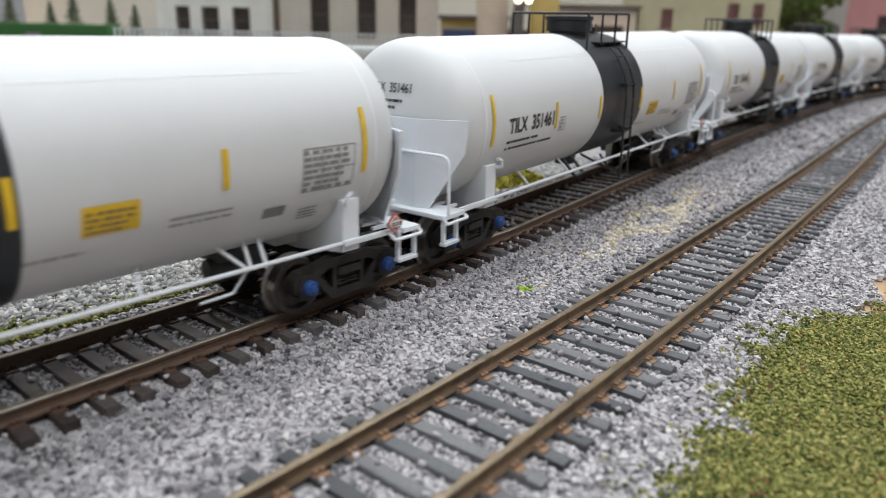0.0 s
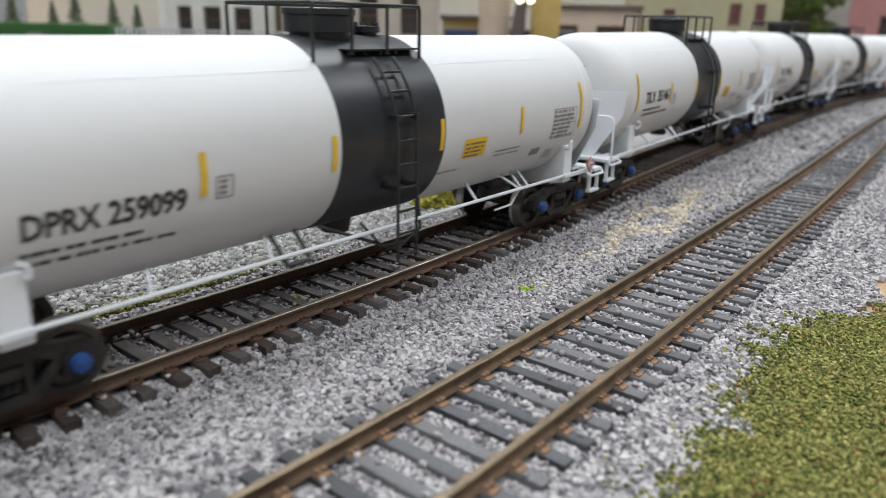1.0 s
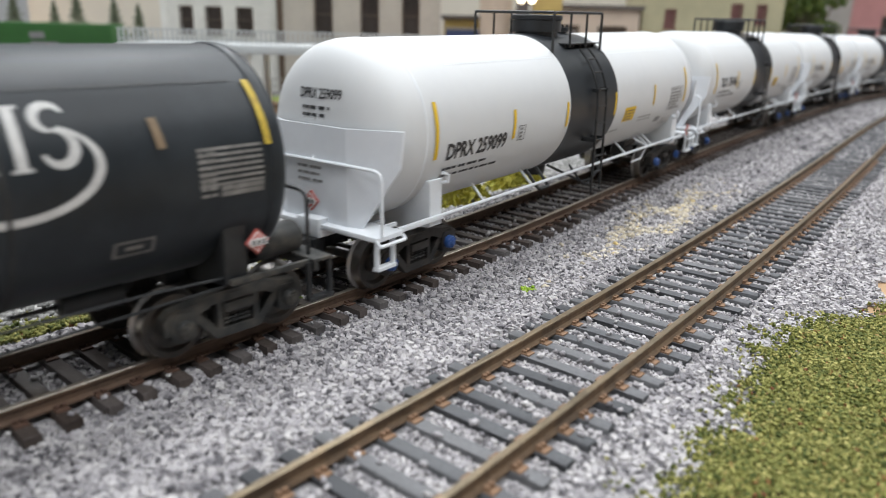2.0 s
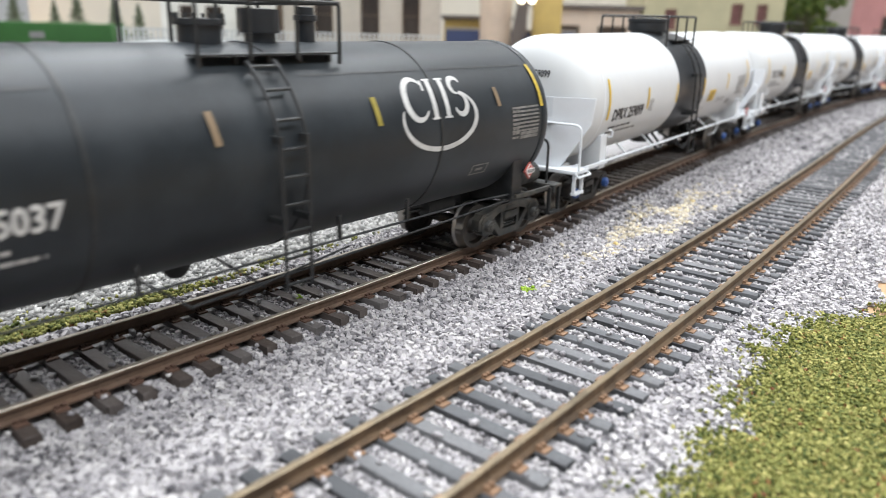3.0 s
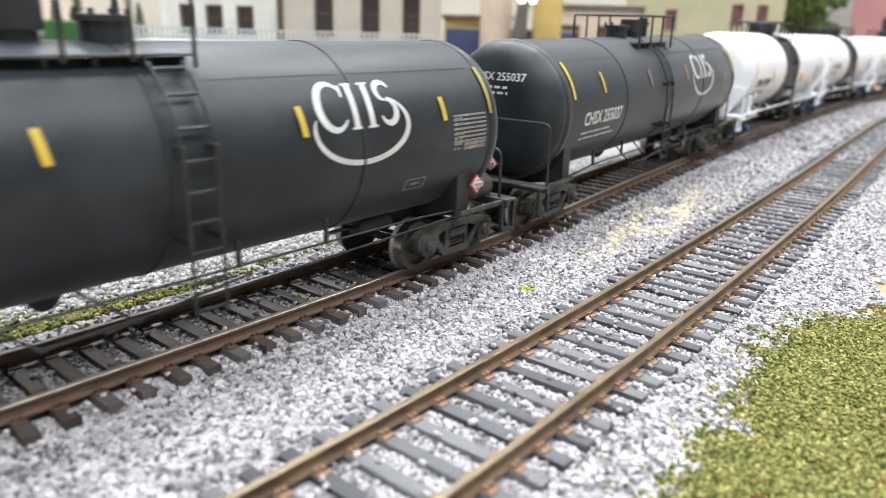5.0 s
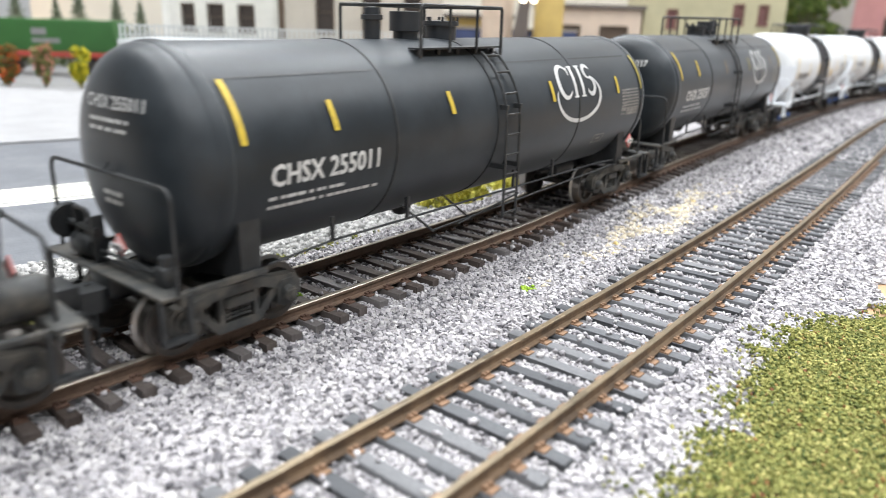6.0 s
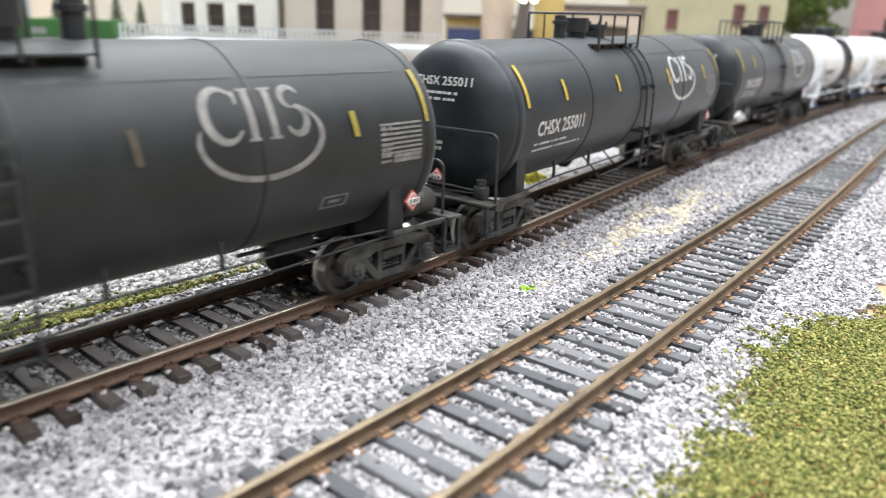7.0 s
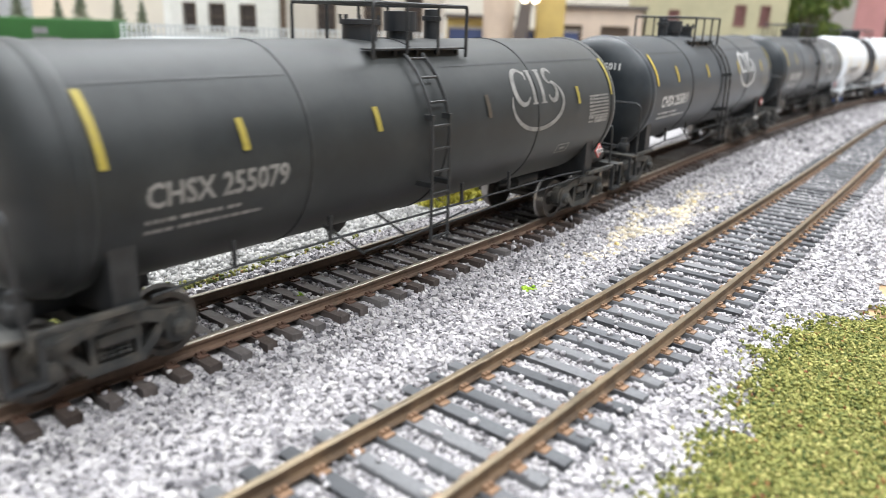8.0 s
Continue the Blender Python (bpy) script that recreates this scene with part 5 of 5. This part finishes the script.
building(-238, -143, 615, 90, 120, B_WHITE, [(16, 25, 48, 67), (37.5, 49, 48, 67), (63, 74.5, 48, 67), (16, 25, 86, 105), (37.5, 49, 86, 105), (63, 74.5, 86, 105)],
         "white clapboard building with brown windows", boards=True, trim=B_WHITE, corner=True)
building(-141, -8, 610, 90, 125, B_TAN, [(31, 44, 49, 79), (69, 82, 49, 79), (103, 115, 49, 79)], "grey-tan stucco building with tall dark windows", corner=True)
building(-6, 60, 760, 60, 64, B_YELLOW, [(10, 24, 12, 40), (40, 54, 12, 40)], "yellow ochre warehouse with a blue base", glass=B_BEIGE)
building(96, 200, 790, 60, 78, B_BEIGE, [(12, 40, 30, 60), (62, 90, 30, 60)], "beige warehouse with brown shutters", glass=B_BROWN)
building(205, 355, 800, 80, 150, B_OLIVE, [(25, 35, 62, 79), (95, 105, 68, 86), (122, 131, 68, 86), (60, 70, 110, 128), (95, 105, 110, 128)],
         "olive yellow building with dark red windows", glass=PANE_RED, frame_mat=PANE_RED)
building(442, 480, 900, 80, 140, B_GREY, [(10, 24, 30, 50)], "grey rendered building beside a tree")
building(482, 640, 905, 80, 150, B_RED, [(40, 56, 60, 80), (90, 106, 60, 80)], "dull red brick building")


def blue_base():
    h = empty("blue_wall", place(-4, 735, GROUND_Z))
    bm = bm_new()
    box(bm, 0, 128, 0, 4, 0, 54, 0, 0.5)
    part("wall", bm, B_BLUE, h)
    bm = bm_new()
    box(bm, -1, 129, -0.8, 4.8, 54, 56)
    part("coping", bm, B_GREY, h)
    tagged(h, "dark blue low wall before the warehouse", "wall")


blue_base()


def crane():
    """Yellow loader boom with a dark slanted strut."""
    h = empty("loading_crane", place(60, 700, GROUND_Z))
    bm = bm_new()
    prism(bm, [(-10, 0), (2, 0), (16, 100), (6, 100)], "y", -4, 4, 0, 0.4)
    part("strut", bm, B_ROOF, h)
    bm = bm_new()
    box(bm, 20, 46, 10, 30, 0, 92, 0, 0.8)
    part("tower", bm, B_YELLOW, h)
    bm = bm_new()
    lathe(bm, [(0, 15), (66, 15), (104, 17), (110, 12), (110, 0)], "z", (-16, 24, 0), 24)
    part("hopper", bm, B_BEIGE, h, "round beige hopper")
    tagged(h, "yellow loading tower with a dark slanted strut", "crane")


crane()


def street_lamp():
    h = empty("yard_lamp", place(61, 600, GROUND_Z))
    bm = bm_new()
    lathe(bm, [(0, 2.5), (2, 2.5), (3, 1.0), (74, 0.7), (76, 0.9)], "z", seg=12)
    box(bm, -6, 6, -0.5, 0.5, 75.4, 76.4)
    part("post", bm, B_ROOF, h)
    for x in (-4.5, 4.0):
        bm = bm_new()
        lathe(bm, [(-3.4, 0), (-2.6, 2.0), (0, 3.2), (2.4, 2.2), (3.2, 0)], "z", (x, 0, 79.0), 14)
        part("globe", bm, BULB, h, "glowing warm globe")
    tagged(h, "yard lamp with two glowing warm globes", "lamp")


street_lamp()


def pavilion():
    """Open platform canopy: brown-edged floor, white posts, pale roof with a low balustrade."""
    h = empty("pavilion", place(-203, 452, GROUND_Z))
    bm = bm_new()
    box(bm, 4, 195, 0, 60, 0, 3.4, 0, 0.3)
    part("floor", bm, KERB_BROWN, h, "brown-edged platform floor")
    for x in (5, 77, 130, 190):
        for y in (4, 54):
            bm = bm_new()
            box(bm, x - 1.8, x + 1.8, y - 1.8, y + 1.8, 3.4, 38, 0, 0.3)
            box(bm, x - 2.8, x + 2.8, y - 2.8, y + 2.8, 35.5, 38, 0, 0.3)
            part("post", bm, B_WHITE, h)
    bm = bm_new()
    box(bm, -1, 199, -2, 62, 38, 43, 0, 0.4)
    part("roof", bm, PALE, h, "pale blue-grey canopy roof")
    bm = bm_new()
    for z in (45.2, 51.0):
        box(bm, 0, 198, -1.0, -0.2, z, z + 0.9)
    part("balustrade", bm, PALE, h)
    bm2 = bm_new()
    box(bm2, -0.55, 0.55, -0.4, 0.4, 43, 51)
    bal = mesh_of("baluster", bm2, PALE)
    for i in range(66):
        part("baluster", bal, None, h, at=(1 + 3 * i, -0.6, 0))
    tagged(h, "open pavilion with white posts and a pale railed roof", "pavilion")


pavilion()


def fence():
    h = empty("yard_fence", place(-235, 570, GROUND_Z))
    bm = bm_new()
    rod(bm, (0, 0, 0), (0, 0, 15), 0.6, 6)
    post = mesh_of("post", bm, B_GREY)
    for i in range(12):
        part("post", post, None, h, at=(i * 16, 0, 0))
    for z in (4, 9, 14):
        bm = bm_new()
        rod(bm, (0, 0, z), (176, 0, z), 0.35, 6)
        part("wire", bm, B_GREY, h)
    tagged(h, "low grey wire fence behind the lawn", "fence")


fence()


def flat_wagon():
    h = empty("flat_wagon", place(-455, 700, GROUND_Z))
    bm = bm_new()
    box(bm, 0, 142, -15, 15, 17, 22, 0, 0.4)
    part("deck", bm, RED_DECK, h, "red wagon deck")
    for x in (16, 34, 108, 126):
        bm = bm_new()
        rod(bm, (x, -12, 8), (x, 12, 8), 6.5, 18)
        part("wheelset", bm, WHEEL, h)
    for x in (25, 117):
        bm = bm_new()
        box(bm, x - 15, x + 15, -14, -11, 6, 13, 0, 0.5)
        box(bm, x - 4, x + 4, -12, 12, 9, 17)
        part("truck", bm, TRUCK_DARK, h)
    tagged(h, "red flat wagon standing under a green container", "flat wagon")
    c = empty("container", place(-452, 700, GROUND_Z + 22.0))
    bm = bm_new()
    box(bm, 0, 138, -14, 14, 0.0, 29, 0, 0.3)
    part("body", bm, GREEN, c, "green steel container body")
    bm = bm_new()
    for i in range(46):
        box(bm, 0.6 + 3 * i, 2.1 + 3 * i, -14.6, -14.0, 1.5, 27.5)
    part("corrugation", bm, GREEN, c)
    bm = bm_new()
    for i, (a, b, z0, z1) in enumerate(((62, 76, 15, 21), (62, 88, 8, 12))):
        box(bm, a, b, -14.9, -14.6, z0, z1)
    part("emblem", bm, INK_GREY, c, "faded grey emblem bars")
    tagged(c, "corrugated green container standing on the flat wagon", "container")


flat_wagon()


def clump_points(n, radius, seed, squash=1.0):
    rng = np.random.default_rng(seed)
    d = rng.normal(0, 1, (n, 3))
    d /= np.linalg.norm(d, axis=1)[:, None]
    r = radius * rng.uniform(0.25, 1.0, n) ** 0.5
    p = d * r[:, None]
    p[:, 2] *= squash
    return p


def leaf_mesh(name, pts, size, mats, seed):
    """Many small folded leaves, one joined crown."""
    rng = np.random.default_rng(seed)
    n = len(pts)
    a = rng.normal(0, 1, (n, 3))
    b = rng.normal(0, 1, (n, 3))
    a /= np.linalg.norm(a, axis=1)[:, None]
    b -= (a * b).sum(1)[:, None] * a
    b /= np.linalg.norm(b, axis=1)[:, None]
    c = np.cross(a, b)
    s = rng.uniform(0.6, 1.3, n)[:, None] * size
    v = np.stack([pts - a * s, pts + b * s * 0.5 + c * s * 0.25, pts + a * s, pts - b * s * 0.5 + c * s * 0.25], 1)
    i = np.arange(n)[:, None] * 4
    f = np.concatenate([i + np.array([[0, 1, 2]]), i + np.array([[0, 2, 3]])])
    return numpy_mesh(name, v.reshape(-1, 3), f, mats)


def shrub(lat, ahead, height, width, mat, seed, label):
    h = empty("flowering_shrub", place(lat, ahead, -5.4))
    bm = bm_new()
    for k in range(5):
        wire(bm, [(0, 0, 0), (0.8 * math.cos(k * 1.3), 0.8 * math.sin(k * 1.3), height * 0.25), (width * 0.28 * math.cos(k * 1.3), width * 0.28 * math.sin(k * 1.3), height * 0.7)], 0.5, 5)
    part("stems", bm, BARK, h)
    rng = random.Random(seed)
    pts = np.concatenate([clump_points(90, width * 0.26, seed + k) + np.array([rng.uniform(-0.28, 0.28) * width, rng.uniform(-0.25, 0.25) * width, height * rng.uniform(0.14, 0.9)]) for k in range(18)])
    pts[:, :2] *= np.interp(pts[:, 2], [0, height * 0.6, height], [0.5, 1.0, 0.8])[:, None]
    part("crown", leaf_mesh("crown", pts, 1.5, [mat], seed), None, h)
    tagged(h, label, "shrub", "flowering shrubs")


shrub(-312, 558, 33, 19, FLOWER_PINK, 3, "shrub with salmon pink blossoms at the pavement")
shrub(-283, 556, 33, 17, FLOWER_YELLOW, 4, "shrub with bright yellow blossoms at the pavement")
shrub(-342, 560, 32, 20, FLOWER_RED, 5, "shrub with orange red blossoms at the pavement")


def conifer(lat, ahead, height, seed):
    h = empty("conifer", place(lat, ahead, GROUND_Z))
    bm = bm_new()
    rod(bm, (0, 0, 0), (0, 0, height * 0.97), 1.8, 8, r2=0.3)
    part("trunk", bm, BARK, h)
    rng = np.random.default_rng(seed)
    n = 1500
    z = height * (0.15 + 0.85 * rng.random(n) ** 1.2)
    lay = 0.7 + 0.3 * np.sin(z * 0.9)
    r = (height - z) * 0.36 * rng.random(n) ** 0.5 * lay + 0.4
    a = rng.uniform(0, 6.283, n)
    part("crown", leaf_mesh("crown", np.stack([r * np.cos(a), r * np.sin(a), z], -1), 2.0, [FOLIAGE_DARK], seed), None, h)
    tagged(h, "small dark model conifer before a cream backdrop", "conifer", "conifers along the backdrop")


for k, (lat, ahead, height) in enumerate(((-560, 900, 78), (-515, 880, 84), (-478, 900, 74), (-440, 880, 86), (-405, 900, 80), (-372, 890, 72))):
    conifer(lat, ahead, height, 60 + k)


def hedge():
    h = empty("hedge", place(-560, 790, GROUND_Z))
    rng = np.random.default_rng(9)
    n = 5000
    pts = np.stack([rng.uniform(0, 215, n), rng.uniform(0, 16, n), rng.uniform(0, 47, n) + 3 * np.sin(np.linspace(0, 90, n))], -1)
    part("leaves", leaf_mesh("leaves", pts, 2.2, [FOLIAGE], 9), None, h)
    bm = bm_new()
    for i in range(14):
        rod(bm, (8 + 15 * i, 8, 0), (8 + 15 * i, 8, 40), 1.2, 6)
    part("stems", bm, BARK, h)
    tagged(h, "clipped green hedge along the yard", "hedge")


hedge()


def broad_tree(lat, ahead, height, seed):
    h = empty("tree", place(lat, ahead, GROUND_Z))
    bm = bm_new()
    wire(bm, [(0, 0, 0), (1, 0, height * 0.2), (0, 1, height * 0.45)], 3.0, 8)
    rng = random.Random(seed)
    pts = []
    for k in range(16):
        a, r, z = rng.uniform(0, 6.283), rng.uniform(0.1, 0.36) * height, height * rng.uniform(0.42, 0.92)
        tip = (r * math.cos(a), r * math.sin(a), z)
        wire(bm, [(0, 0, height * 0.35), (tip[0] * 0.5, tip[1] * 0.5, (z + height * 0.35) / 2), tip], 0.9, 5)
        pts.append(clump_points(260, height * rng.uniform(0.09, 0.15), seed + k, 0.8) + np.array(tip))
    part("trunk", bm, BARK, h, "trunk with bare limbs")
    part("crown", leaf_mesh("crown", np.concatenate(pts), 2.4, [FOLIAGE], seed), None, h)
    tagged(h, "round green model tree between two buildings", "tree")


broad_tree(398, 840, 108, 5)
broad_tree(425, 930, 120, 6)


def yellow_mound(lat, ahead, rx, ry, hz, seed):
    rng = np.random.default_rng(seed)
    n = 1500
    a, r = rng.uniform(0, 6.283, n), np.sqrt(rng.random(n))
    pts = np.stack([rx * r * np.cos(a), ry * r * np.sin(a), hz * (1 - r ** 2) * (0.8 + 0.2 * np.sin(5 * a)) + rng.uniform(-0.5, 0.5, n)], -1)
    ob = new("turf_mound", leaf_mesh("turf_mound", pts, 1.5, [TURF_YELLOW], seed))
    ob.matrix_basis = place(lat, ahead, GROUND_Z)
    tagged(ob, "low mound of yellow-green turf behind the main line", "turf mound", kind="stuff")


yellow_mound(27, 252, 15, 15, 8.5, 3)
yellow_mound(3, 228, 15, 13, 10.5, 7)


# ---- the hall ----
def room():
    wall_mat = plain("hall_wall", (0.66, 0.66, 0.66), 0.9, 0.06, 2)
    def panel(name, x0, x1, y0, y1, z0, z1, mat, label, cat):
        bm = bm_new()
        box(bm, x0, x1, y0, y1, z0, z1)
        tagged(part(name, bm, mat), label, cat, kind="structure")
    panel("floor", -4000, 5000, -4000, 5000, -1020, -1000, plain("hall_floor", (0.13, 0.13, 0.135), 0.5, 0.1, 2), "grey hall floor", "floor")
    panel("ceiling", -4000, 5000, -4000, 5000, 2200, 2230, plain("hall_ceiling", (0.75, 0.75, 0.74), 0.9, 0.05, 2), "white hall ceiling", "ceiling")
    panel("wall_south", -4000, 5000, -4030, -4000, -1000, 2200, wall_mat, "plain pale hall wall", "wall")
    panel("wall_north", -4000, 5000, 5000, 5030, -1000, 2200, wall_mat, "plain pale hall wall", "wall")
    panel("wall_west", -4030, -4000, -4000, 5000, -1000, 2200, wall_mat, "plain pale hall wall", "wall")
    panel("wall_east", 5000, 5030, -4000, 5000, -1000, 2200, wall_mat, "plain pale hall wall", "wall")
    bm = bm_new()
    box(bm, -650, 700, 0, 12, 0, 420)
    ob = part("backdrop", bm, CREAM)
    ob.matrix_basis = place(0, 1150, GROUND_Z)
    tagged(ob, "plain cream layout backdrop board", "backdrop", kind="structure")
    # the bench under the layout
    bench = empty("layout_table", pose(0, 0, -1.0))
    bm = bm_new()
    box(bm, -500, 1830, -260, 1700, 960, 986, 0, 2)
    part("tabletop", bm, plain("bench_ply", (0.34, 0.25, 0.16), 0.7, 0.15, 6), bench, "plywood table top")
    for x in (-460, 660, 1780):
        for y in (-220, 1650):
            bm = bm_new()
            box(bm, x - 30, x + 30, y - 30, y + 30, 0, 960, 0, 2)
            part("leg", bm, B_ROOF, bench)
    tagged(bench, "wooden bench table carrying the model layout", "table")
    tube = glow("light_panel", LAMP_COLOUR, 3.0)
    # unseen fill panels, spread to light tank heads, sides and far scenery
    for x, y, watts in LAMPS:
        h = empty("ceiling_light", pose(x * MM, y * MM, 2.16))
        bm = bm_new()
        for a, b, c, d in ((-420, 420, -320, -300), (-420, 420, 300, 320), (-420, -400, -300, 300), (400, 420, -300, 300)):
            box(bm, a, b, c, d, 0, 40)
        part("frame", bm, B_WHITE, h)
        bm = bm_new()
        box(bm, -400, 400, -300, 300, 20, 30)
        part("diffuser", bm, tube, h, "glowing white diffuser")
        tagged(h, "unseen white ceiling light panel added to light the layout", "ceiling light", "ceiling lights")
        la = bpy.data.lights.new("panel_light", "AREA")
        la.shape, la.size, la.size_y, la.energy, la.color = "RECTANGLE", 0.8, 0.6, watts, LAMP_COLOUR
        lo = new("panel_light", la)
        lo.matrix_basis = pose(x * MM, y * MM, 2.155)


room()

build_track("main_track", GAP, MAIN_PHASE, MAIN_STEP, -60, 1000, TIE_BROWN, [RUST_DARK, RAILTOP_BRIGHT], PLATE_DARK, "main line track with dark rails and brown ties")


# ---- movement ----
def motions():
    """The train rolls away at an even pace; every wheelset turns as far as it rolls."""
    for car, start in TRAIN:
        rows = []
        for i in range(17):
            t = i * 0.5
            a = start + travelled(t)
            x, y, th = main_at(a)
            z0, z1 = main_height(a - 68.0), main_height(a + 68.0)
            rows.append((t, pose(float(x) * MM, float(y) * MM, (z0 + z1) / 2 * MM, 0, -math.degrees(math.atan2(z1 - z0, 136.0)), math.degrees(float(th)))))
        walk(car, rows)
    for wheel, a in SPINNERS:
        rows = [(i / 15, pose(a * MM, 0, 5.2 * MM, 0, math.degrees(travelled(i / 15) / 5.2), 0)) for i in range(121)]
        walk(wheel, rows)


motions()
